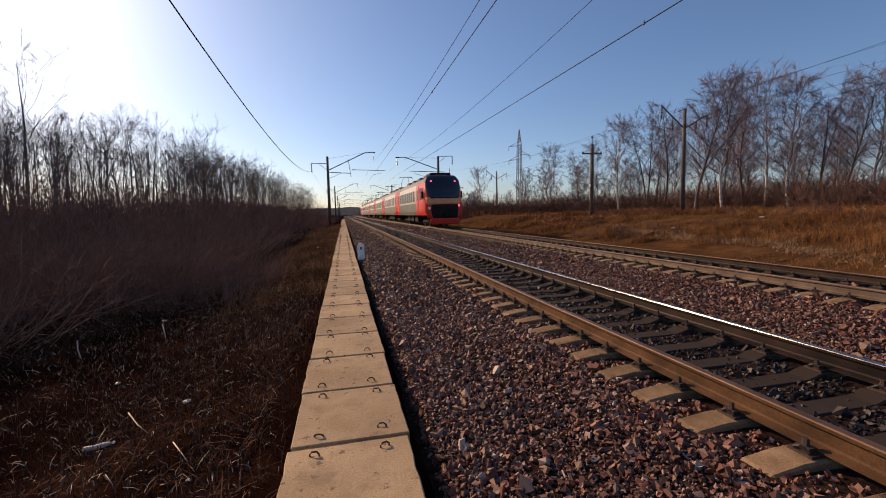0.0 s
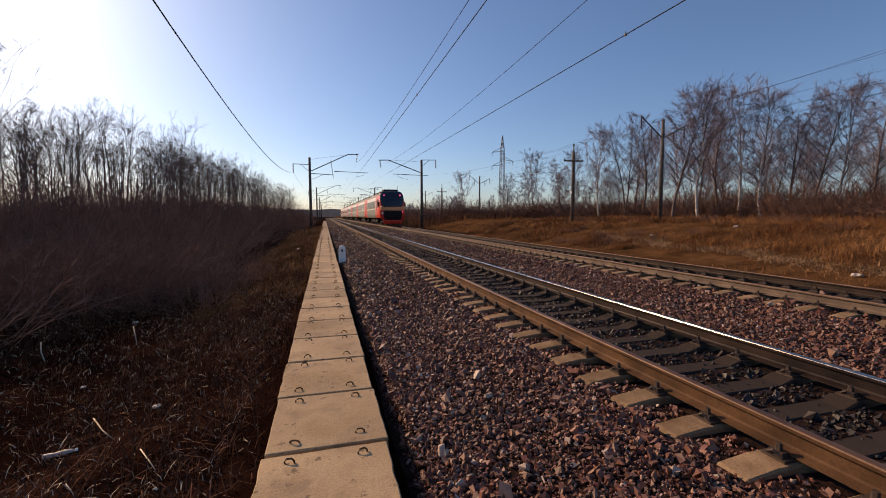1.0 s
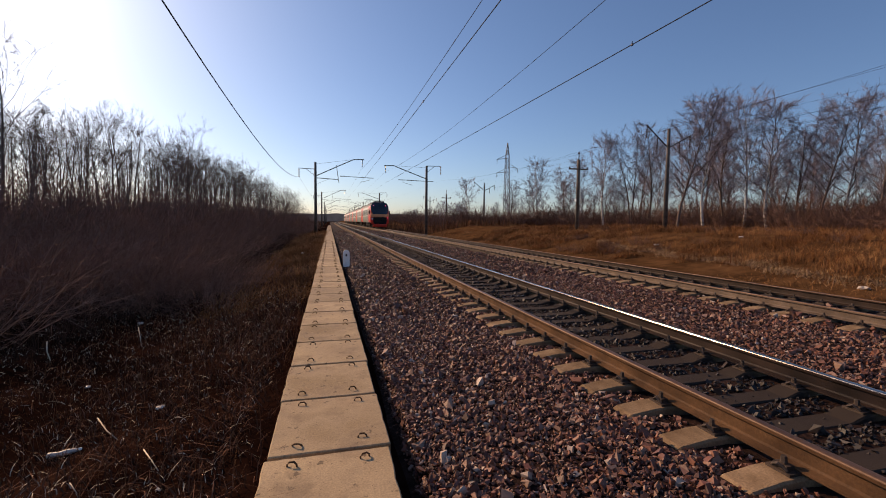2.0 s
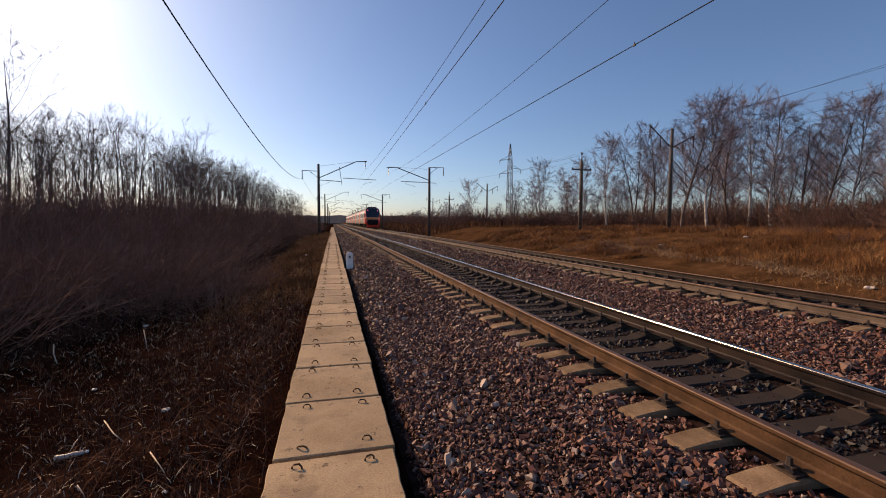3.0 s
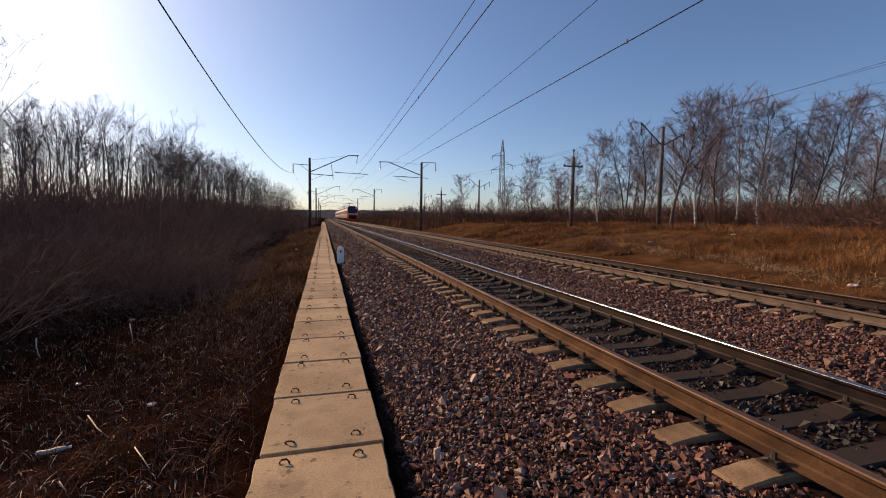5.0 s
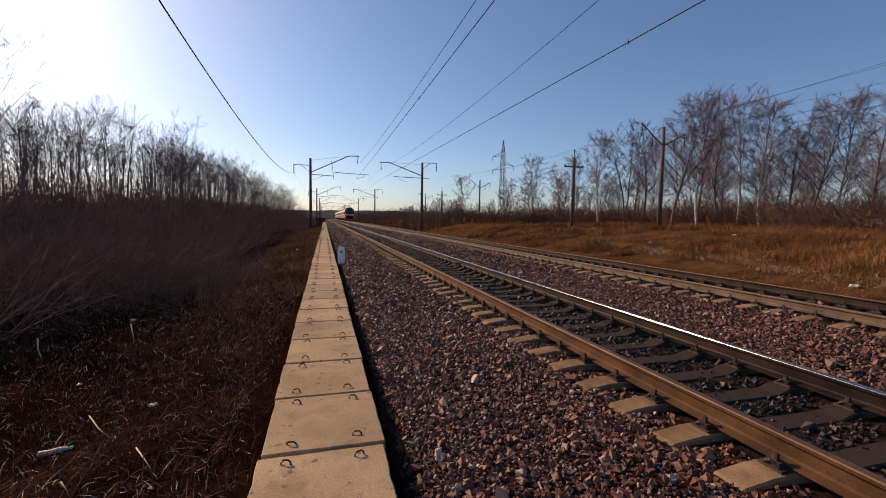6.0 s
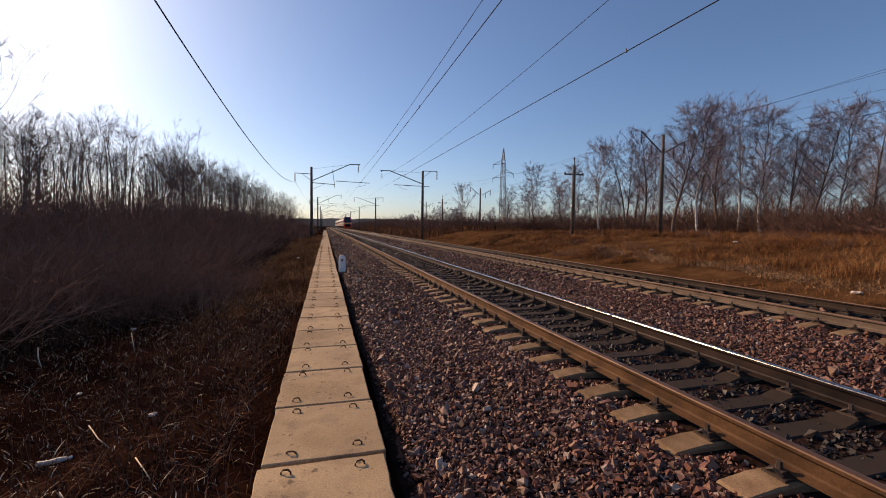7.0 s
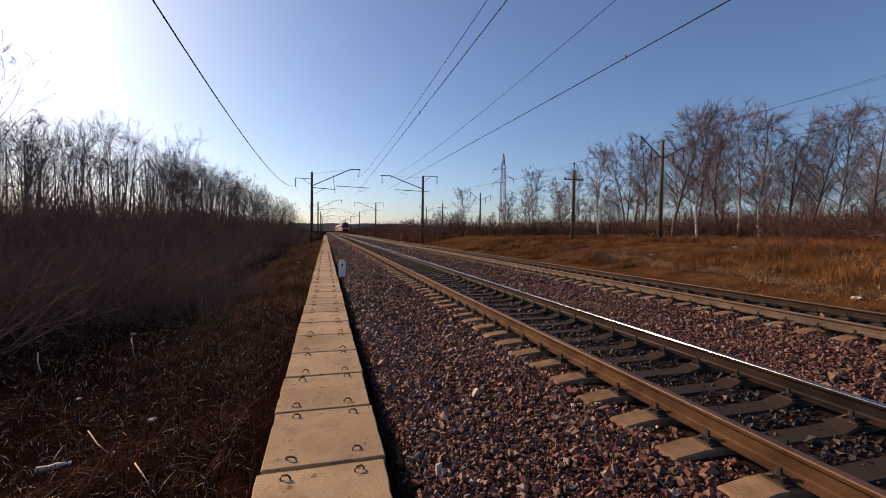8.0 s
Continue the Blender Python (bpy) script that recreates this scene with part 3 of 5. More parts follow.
def wire(name, ends, sag, r, label, n=26):
    """A wire hung over several spans; ends: place at the start of the first span and at the poles."""
    bm = bmesh.new()
    pts = []
    for a, b in zip(ends, ends[1:]):
        for k in range(n):
            t = k / n
            q = Vector(a).lerp(Vector(b), t)
            q.z -= (sag if not pts or len(pts) < n else min(sag, 0.25)) * 4 * t * (1 - t)
            pts.append(q)
    pts.append(Vector(ends[-1]))
    tube(bm, pts, [r if q.y < 60 else r * 0.45 for q in pts], 5)
    return tagged(link(name, bm, M_WIRE, None, "", True), label, "overhead wire", group="overhead wires")


def spans(near, poles, y0=-1.0):
    return [(near[0], y0, near[1])] + [(poles[0], y, poles[1]) for y in POLE_Y]


wire("contact_wire", spans((4.69, 7.99), (4.60, 7.38)), 0.08, 0.016, "dark contact wire above the near track")
wire("messenger_wire", spans((4.75, 9.12), (4.73, 9.41)), 0.75, 0.012, "thin sagging messenger wire above the near track")
wire("contact_wire", spans((9.86, 7.45), (8.47, 7.55)), 0.0, 0.017, "dark contact wire above the far track")
wire("messenger_wire", spans((9.0, 9.83), (8.41, 9.25)), 1.07, 0.011, "thin sagging messenger wire above the far track")
wire("feeder_wire", spans((-4.14, 8.83), (-4.23, 8.01)), 2.09, 0.023, "thick sagging feeder wire over the path's verge")
wire("feeder_wire", spans((17.6, 7.4), (17.2, 8.2)), 1.16, 0.0055, "sagging feeder wire on outer pole brackets")


def wire_clamp(x, y, z):
    """Small bolted clamp that sits round an overhead wire."""
    bm = box(bmesh.new(), -0.025, 0.025, -0.05, 0.05, -0.04, 0.025, 0.01)
    tube(bm, [(0, 0, 0.015), (0, 0, 0.10)], [0.02, 0.014], 6)
    ob = link("wire_clamp", bm, M_IRON)
    ob.location = (x, y, z)
    return tagged(ob, "small dark metal clamp on an overhead wire", "wire clamp", group="wire clamps")


for q in ((9.585, 12.2, 7.47), (4.66, 21.6, 7.71), (8.89, 11.75, 9.06)):
    wire_clamp(*q)


def line_pole(x, y, z, h):
    """Feeder pole with two raised arms and hanging insulators."""
    p = empty("power_pole", x, y, z)
    bm = bmesh.new()
    tube(bm, [(0, 0, -0.5), (0, 0, h)], [0.24, 0.15], 10)
    part("mast", bm, M_POLE, p, "weathered concrete mast", smooth=True)
    for s in (-1, 1):
        bm = bmesh.new()
        tube(bm, [(0, 0, h - 1.9), (s * 2.7, 0, h - 0.5 if s > 0 else h + 0.2)], 0.06, 6)
        part("arm", bm, M_IRON, p, "raised dark steel arm")
        for fx in (0.5, 0.97):
            bm = bmesh.new()
            top = Vector((0, 0, h - 1.9)).lerp(Vector((s * 2.7, 0, h - 0.5 if s > 0 else h + 0.2)), fx)
            insulator(bm, top, top + Vector((0, 0, -1.2)), 5, 0.09)
            part("insulator", bm, M_INSUL, p, "hanging brown insulator chain")
    tagged(p, "tall concrete power pole with two raised arms in the meadow", "power pole", group="power poles in the meadow")
    return p


pp = line_pole(33.0, 36.0, 1.0, 10.2)
copy_thing(pp, pose(36.5, 98, 1.0))
copy_thing(pp, pose(37.5, 160, 1.0))
for dx, dz in ((-2.6, 9.2), (-1.3, 8.3), (1.3, 8.0), (2.6, 8.7)):
    pts = [(29 + dx, -26, 1 + dz), (33 + dx, 36, 1 + dz), (36.5 + dx, 98, 1 + dz), (37.5 + dx, 160, 1 + dz)]
    wire("power_wire", pts, 1.0, 0.005, "thin sagging power line wire over the meadow")


def timber_pole(x, y, z, h):
    p = empty("timber_pole", x, y, z)
    bm = bmesh.new()
    tube(bm, [(0, 0, -0.4), (0.02, 0, h * 0.5), (0, 0, h)], [0.21, 0.19, 0.16], 10)
    part("post", bm, M_WOODPOLE, p, "dark weathered timber post", smooth=True)
    bm = box(bmesh.new(), -1.15, 1.15, -0.06, 0.06, h - 1.05, h - 0.9, 0.01)
    part("crossarm", bm, M_WOODPOLE, p)
    bm = bmesh.new()
    tube(bm, [(0, 0, h), (0, 0, h + 0.75)], 0.035, 6)
    part("top_pin", bm, M_IRON, p)
    for px, pz in ((-1.05, h - 0.95), (1.05, h - 0.95), (0, h + 0.65)):
        bm = bmesh.new()
        insulator(bm, (px, 0, pz - 0.12), (px, 0, pz + 0.22), 1, 0.12)
        part("pin_insulator", bm, M_INSUL, p, "pin insulator")
    bm = box(bmesh.new(), -0.26, -0.20, -0.1, 0.1, h * 0.42, h * 0.42 + 0.25)
    part("sign_plate", bm, M_WHITE, p, "small pale plate")
    return tagged(p, "dark timber pole with crossarm and three insulators", "power pole", group="timber poles in the meadow")


tp = timber_pole(25.6, 40.3, 0.75, 7.6)
copy_thing(tp, pose(27.5, 100, 0.8))
for px, pz in ((-1.05, 7.6), (1.05, 7.6), (0, 9.2)):
    wire("power_wire", [(24.5 + px, -22, pz - 0.2), (25.6 + px, 40.3, pz), (27.5 + px, 100, pz)], 0.05, 0.007, "thin wire on timber poles over the meadow")


def lattice_tower(x, y, z, h):
    p = empty("lattice_tower", x, y, z)
    w0, w1 = 2.1, 1.3
    lv = 12
    def corner(k, sx, sy):
        t = k / lv
        w = w0 + (w1 - w0) * min(1, t / 0.82) if t < 0.82 else w1 * (1 - (t - 0.82) / 0.18 * 0.9)
        return Vector((sx * w / 2, sy * w / 2, t * h))
    for sx in (-1, 1):
        for sy in (-1, 1):
            bm = tube(bmesh.new(), [corner(k, sx, sy) for k in range(lv + 1)], 0.11, 4)
            part("leg", bm, M_STEEL, p)
    bm = bmesh.new()
    quad = [(-1, -1), (1, -1), (1, 1), (-1, 1)]
    for k in range(lv):
        for i in range(4):
            a, b = quad[i], quad[(i + 1) % 4]
            tube(bm, [corner(k, *a), corner(k + 1, *b)], 0.05, 3, False)
            tube(bm, [corner(k, *b), corner(k + 1, *a)], 0.05, 3, False)
    part("lattice_bracing", bm, M_STEEL, p)
    for zz, s, ln in ((0.81, -1, 4.4), (0.71, 1, 4.6), (0.645, -1, 4.4)):
        bm = bmesh.new()
        tube(bm, [(0, -0.3, zz * h), (s * ln, 0, zz * h - 0.6)], 0.1, 4)
        tube(bm, [(0, 0.3, zz * h + 1.6), (s * ln, 0, zz * h - 0.6)], 0.08, 4)
        part("cross_arm", bm, M_STEEL, p)
        bm = insulator(bmesh.new(), (s * ln, 0, zz * h - 0.6), (s * ln, 0, zz * h - 2.2), 5, 0.16)
        part("insulator", bm, M_INSUL, p)
    return tagged(p, "tall grey steel lattice transmission tower behind the trees", "transmission tower")


lattice_tower(69.2, 160, 1.0, 32.5)


# ---- train ----
CAR_L, CAR_W = 21.6, 1.74


def body_section():
    """Half-open body outline, from the left sill over the roof to the right sill (x, z above the rail)."""
    left = [(-1.66, 0.95), (-1.74, 1.25), (-1.74, 2.0), (-1.72, 3.1), (-1.62, 3.55), (-1.35, 3.92), (-0.9, 4.12), (-0.4, 4.2)]
    return left + [(-x, z) for x, z in left[::-1]]


def panel(s, y0, y1, z0, z1, out):
    """A thin raised panel that follows the curve of one body side."""
    bm = bmesh.new()
    zs = [z0] + [z for z in (1.25, 2.0, 3.1, 3.55) if z0 + 0.02 < z < z1 - 0.02] + [z1]
    side = [np.interp(z, [0.95, 1.25, 2.0, 3.1, 3.55], [1.66, 1.74, 1.74, 1.72, 1.62]) for z in zs]
    v = [[[bm.verts.new((s * (r + o), y, z)) for z, r in zip(zs, side)] for y in (y0, y1)] for o in (-0.03, out)]
    n = len(zs)
    for k in range(n - 1):
        for o in (0, 1):
            bm.faces.new((v[o][0][k], v[o][1][k], v[o][1][k + 1], v[o][0][k + 1]))
        for e in (0, 1):
            bm.faces.new((v[0][e][k], v[0][e][k + 1], v[1][e][k + 1], v[1][e][k]))
    for k in (0, n - 1):
        bm.faces.new((v[0][0][k], v[0][1][k], v[1][1][k], v[1][0][k]))
    bmesh.ops.recalc_face_normals(bm, faces=bm.faces[:])
    return bm


def bogie_mesh():
    bm = bmesh.new()
    for s in (-1, 1):
        box(bm, s * 0.98 - 0.07, s * 0.98 + 0.07, -1.7, 1.7, 0.42, 0.68, 0.03)
        for y in (-1.2, 1.2):
            tube(bm, [(s * 0.73, y, 0.46), (s * 0.86, y, 0.46)], 0.46, 18)
            box(bm, s * 0.98 - 0.12, s * 0.98 + 0.12, y - 0.16, y + 0.16, 0.34, 0.62, 0.03)
    box(bm, -0.9, 0.9, -0.3, 0.3, 0.45, 0.75, 0.03)
    return bm


def nose(x, z):
    """How far the cab front lies back at a height and half-width."""
    f = np.interp(z, [0.25, 0.9, 1.5, 2.3, 3.0, 3.75, 4.1], [0.10, 0.0, 0.02, 0.12, 0.36, 0.72, 1.15])
    return f + 0.55 * (abs(x) / 1.74) ** 3.2


def front_patch(x0, x1, z0, z1, out, inset=0.0, nx=12, nz=6, round_by=0.0, taper=0.0):
    bm = bmesh.new()
    g = []
    for j in range(nz + 1):
        z = z0 + (z1 - z0) * j / nz
        row = []
        lim = np.interp(z, [0.3, 0.95, 1.25, 3.1, 3.65, 3.98, 4.1], [1.45, 1.68, 1.74, 1.72, 1.62, 1.42, 1.2]) - inset
        tz = abs(2 * j / nz - 1)
        k = 1 - round_by * tz ** 4 - taper * (1 - j / nz) ** 3
        for i in range(nx + 1):
            x = max(-lim, min(lim, (x0 + (x1 - x0) * i / nx) * k))
            row.append(bm.verts.new((x, nose(x, z) - out, z)))
        g.append(row)
    for j in range(nz):
        for i in range(nx):
            bm.faces.new((g[j][i], g[j][i + 1], g[j + 1][i + 1], g[j + 1][i]))
    bmesh.ops.recalc_face_normals(bm, faces=bm.faces[:])
    for f in bm.faces:
        if f.normal.y > 0:
            f.normal_flip()
    r = bmesh.ops.extrude_face_region(bm, geom=bm.faces[:])
    for v in [q for q in r["geom"] if isinstance(q, bmesh.types.BMVert)]:
        v.co.y += out + 0.02
    bmesh.ops.recalc_face_normals(bm, faces=bm.faces[:])
    return bm


def car(train, y, kind):
    """One carriage, from its rear end at y forward; kind: cab or middle; with doors, windows, roof gear and bogies."""
    c = new("carriage")
    c.parent = train
    c.location = (0, y, 0)
    y0 = 1.6 if kind == "cab" else 0.15
    y1 = CAR_L - 0.15
    sec = body_section()
    bm = bmesh.new()
    a = [bm.verts.new((x, y0, z)) for x, z in sec]
    b = [bm.verts.new((x, y1, z)) for x, z in sec]
    for k in range(len(sec) - 1):
        f = bm.faces.new((a[k], a[k + 1], b[k + 1], b[k]))
        zz = (sec[k][1] + sec[k + 1][1]) / 2
        f.material_index = 1 if zz < 1.7 else (2 if zz > 3.7 else 0)
    bm.faces.new(a[::-1])
    bm.faces.new(b)
    f = bm.faces.new((a[0], b[0], b[-1], a[-1]))
    bmesh.ops.recalc_face_normals(bm, faces=bm.faces[:])
    body = part("body", bm, [M_GREY, M_LOWGREY, M_ROOF], c, "light grey carriage body with darker lower side")
    reds = [(y1 - 2.6, y1 - 0.02)]
    reds.append((y0, y0 + (4.2 if kind == "cab" else 2.6)))
    for r0, r1 in reds:
        for s in (-1, 1):
            part("red_panel", panel(s, r0, r1, 0.97, 3.60, 0.012), M_RED, c, "bright red end panel")
            part("door", panel(s, r1 - 1.7 if r0 < 8 else r0 + 0.5, r1 - 0.5 if r0 < 8 else r0 + 1.7, 1.0, 3.3, 0.035), M_RED, c, "red sliding door")
            part("door_window", panel(s, r1 - 1.4 if r0 < 8 else r0 + 0.8, r1 - 0.8 if r0 < 8 else r0 + 1.4, 2.2, 3.1, 0.045), M_GLASS, c, "dark door window")
    ys = np.linspace((6.6 if kind == "cab" else 3.6), y1 - 4.2, 8)
    for yy in ys:
        for s in (-1, 1):
            part("window", panel(s, yy, yy + 1.15, 2.15, 3.1, 0.018), M_GLASS, c, "dark carriage window")
    for yb in (4.2, CAR_L - 4.2):
        q = part("bogie", bogie_mesh(), M_BLACK, c, "black bogie with steel wheels")
        q.location = (0, yb, 0)
    for yy in (7.2, 10.0, 12.6):
        part("underfloor_box", box(bmesh.new(), -1.3, 1.3, yy, yy + 2.0, 0.35, 0.97, 0.05), M_BLACK, c)
    for yy in (4.5, 8.5, 12.5, 16.5):
        part("roof_unit", box(bmesh.new(), -0.75, 0.75, yy, yy + 1.9, 4.1, 4.42, 0.06), M_ROOF, c, "grey roof equipment housing")
    if kind != "cab":
        bm = bmesh.new()
        box(bm, -0.7, 0.7, -0.15, 0.15, 1.0, 3.6)
        part("gangway", bm, M_BLACK, c, "black rubber gangway")
        bm = bmesh.new()
        yp = 3.0
        tube(bm, [(-0.7, yp, 4.3), (-0.5, yp + 1.1, 4.9), (-0.35, yp, 5.55)], 0.035, 5)
        tube(bm, [(0.7, yp, 4.3), (0.5, yp + 1.1, 4.9), (0.35, yp, 5.55)], 0.035, 5)
        tube(bm, [(-1.0, yp, 5.45), (-0.75, yp, 5.6), (0.75, yp, 5.6), (1.0, yp, 5.45)], 0.04, 5)
        tube(bm, [(-0.8, yp - 0.2, 4.3), (0.8, yp - 0.2, 4.3)], 0.06, 5)
        part("pantograph", bm, M_BLACK, c, "raised black pantograph")
    else:
        bm = bmesh.new()
        rows = []
        for y_, sc in ((1.6, 1.0), (1.2, 0.995), (0.9, 0.98)):
            rows.append([bm.verts.new((x * sc, max(y_, nose(x, z) + 0.02), z if z < 3.5 else 3.5 + (z - 3.5) * (1 if y_ > 1.4 else 0.9))) for x, z in sec])
        for r, q in zip(rows, rows[1:]):
            for k in range(len(sec) - 1):
                f = bm.faces.new((r[k], r[k + 1], q[k + 1], q[k]))
                f.material_index = 1 if sec[k][1] > 3.5 and sec[k + 1][1] > 3.5 else 0
        bmesh.ops.recalc_face_normals(bm, faces=bm.faces[:])
        part("cab_shell", bm, [M_RED, M_BLACK], c, "red cab shell with dark roof edge", smooth=True)
        part("front_backing", front_patch(-1.74, 1.74, 0.7, 3.2, 0.0, 0.02, 16, 12), M_RED, c, "red cab front", smooth=True)
        part("windscreen", front_patch(-1.70, 1.70, 2.26, 4.10, 0.03, 0.03, 18, 14, 0.03, 0.22), M_SCREEN, c, "large dark blue-black windscreen", smooth=True)
        part("beige_band", front_patch(-1.68, 1.68, 1.80, 2.34, 0.025, 0.05, 14, 4), M_TAN, c, "orange beige band", smooth=True)
        part("lower_mask", front_patch(-1.27, 1.27, 0.72, 1.80, 0.03, 0.10, 14, 6, 0.05, 0.10), M_BLACK, c, "black lower front mask", smooth=True)
        part("bumper", front_patch(-1.34, 1.34, 0.25, 0.72, 0.07, 0.08, 14, 4, 0.04), M_RED, c, "red plough bumper", smooth=True)
        bm = box(bmesh.new(), -0.16, 0.16, -0.35, 0.4, 0.85, 1.15, 0.04)
        part("coupler", bm, M_BLACK, c, "black automatic coupler")
        for x, z, r, m in ((-1.12, 3.62, 0.08, M_TAIL), (1.12, 3.62, 0.08, M_TAIL), (1.36, 1.70, 0.085, M_TAIL), (-1.40, 1.52, 0.12, M_WHITE)):
            bm = bmesh.new()
            yy = nose(x, z)
            tube(bm, [(x, yy - 0.07, z), (x, yy + 0.1, z)], [r, r], 14)
            part("tail_lamp" if m is M_TAIL else "headlamp", bm, m, c, "glowing red tail lamp" if m is M_TAIL else "pale unlit headlamp")
        for s in (-1, 1):
            bm = bmesh.new()
            box(bm, s * 1.86 - 0.1, s * 1.86 + 0.1, 1.15, 1.35, 2.3, 2.85, 0.03)
            part("mirror", bm, M_BLACK, c, "black side mirror")
            part("cab_side_window", panel(s, 1.75, 2.75, 2.2, 3.15, 0.03), M_GLASS, c, "dark cab side window")
        part("air_conditioner", box(bmesh.new(), -1.0, 1.0, 1.7, 3.9, 4.05, 4.36, 0.09), M_BLACK, c, "dark roof air conditioner")
        for s in (-1, 1):
            part("corner_strip", panel(s, 4.05, 4.2, 1.0, 3.4, 0.05), M_GREY, c, "pale door-edge strip")
            part("flank_vent", panel(s, 2.95, 3.35, 2.2, 3.2, 0.03), M_BLACK, c, "black cab side grille")
        bm = tube(bmesh.new(), [(0.9, 1.8, 4.1), (0.95, 1.9, 4.75)], 0.025, 5)
        part("antenna", bm, M_BLACK, c)
    # tall bodies with a high roofline
    for ob in c.children:
        if ob.name.split(".")[0] != "bogie":
            ob.data.transform(Matrix.Diagonal((1.02, 1, 1.19, 1)))
    return c


TRACK2_TOP = TRACKS[1][2]
TAIL_Y = 38.4
train = empty("train", TRACKS[1][0], TAIL_Y, TRACK2_TOP)
tagged(train, "red and grey electric commuter train with red tail lamps", "train")
car(train, 0, "cab")
for k in range(1, 7):
    car(train, k * CAR_L, "middle")


# ---- plants ----
def branch_tubes(paths, sides=4):
    """Numpy tubes: paths is a list of (points n x 3, radii n)."""
    V, F, base = [], [], 0
    ang = np.arange(sides) * math.tau / sides
    ca, sn = np.cos(ang), np.sin(ang)
    for pts, rad in paths:
        n = len(pts)
        d = np.gradient(pts, axis=0)
        d /= np.linalg.norm(d, axis=1)[:, None] + 1e-9
        ref = np.array([0, 0, 1.0]) if abs(d[0, 2]) < 0.8 else np.array([1.0, 0, 0])
        u = np.cross(d, ref)
        u /= np.linalg.norm(u, axis=1)[:, None] + 1e-9
        w = np.cross(d, u)
        ring = pts[:, None] + (u[:, None] * ca[None, :, None] + w[:, None] * sn[None, :, None]) * np.asarray(rad)[:, None, None]
        V.append(ring.reshape(-1, 3))
        i = (np.arange(n - 1)[:, None] * sides + np.arange(sides)[None])
        j = (np.arange(n - 1)[:, None] * sides + (np.arange(sides)[None] + 1) % sides)
        F.append(np.stack([i, j, j + sides, i + sides], -1).reshape(-1, 4) + base)
        base += n * sides
    return np.concatenate(V), np.concatenate(F)


def spikes(a, b, rad):
    """Twigs as three-sided spikes from points a to points b."""
    a, b = np.asarray(a), np.asarray(b)
    n = len(a)
    d = b - a
    d /= np.linalg.norm(d, axis=1)[:, None] + 1e-9
    u = np.cross(d, np.where(np.abs(d[:, 2:]) < 0.8, [[0, 0, 1.0]], [[1.0, 0, 0]]))
    u /= np.linalg.norm(u, axis=1)[:, None] + 1e-9
    w = np.cross(d, u)
    rad = np.broadcast_to(rad, (n,))[:, None]
    V = np.stack([a + u * rad, a + (w * 0.87 - u * 0.5) * rad, a - (w * 0.87 + u * 0.5) * rad, b], 1).reshape(-1, 3)
    i = np.arange(n)[:, None] * 4
    return V, np.concatenate([i + np.array([0, 1, 3]), i + np.array([1, 2, 3]), i + np.array([2, 0, 3])])


def twigs_on(r, pts, count, spread, length):
    """Starts and ends of side twigs along a limb."""
    n = len(pts) - 1
    g = r.uniform(0.12, 1.0, count) * n
    k = np.minimum(g.astype(int), n - 1)
    seg = pts[k + 1] - pts[k]
    p = pts[k] + seg * (g - k)[:, None]
    d = seg / (np.linalg.norm(seg, axis=1)[:, None] + 1e-9) + r.normal(0, spread, (count, 3))
    d /= np.linalg.norm(d, axis=1)[:, None]
    return p, p + d * (length * r.uniform(0.45, 1.3, count))[:, None]


def grow(r, start, way, length, rad, n, bend, lift):
    """A wandering limb: points and radii."""
    pts, p, d = [np.array(start)], np.array(start, float), np.array(way, float)
    for _ in range(n):
        d = d + r.normal(0, bend, 3) + np.array([0, 0, lift])
        d /= np.linalg.norm(d)
        p = p + d * length / n
        pts.append(p.copy())
    return np.array(pts), np.linspace(rad, rad * 0.35, n + 1)


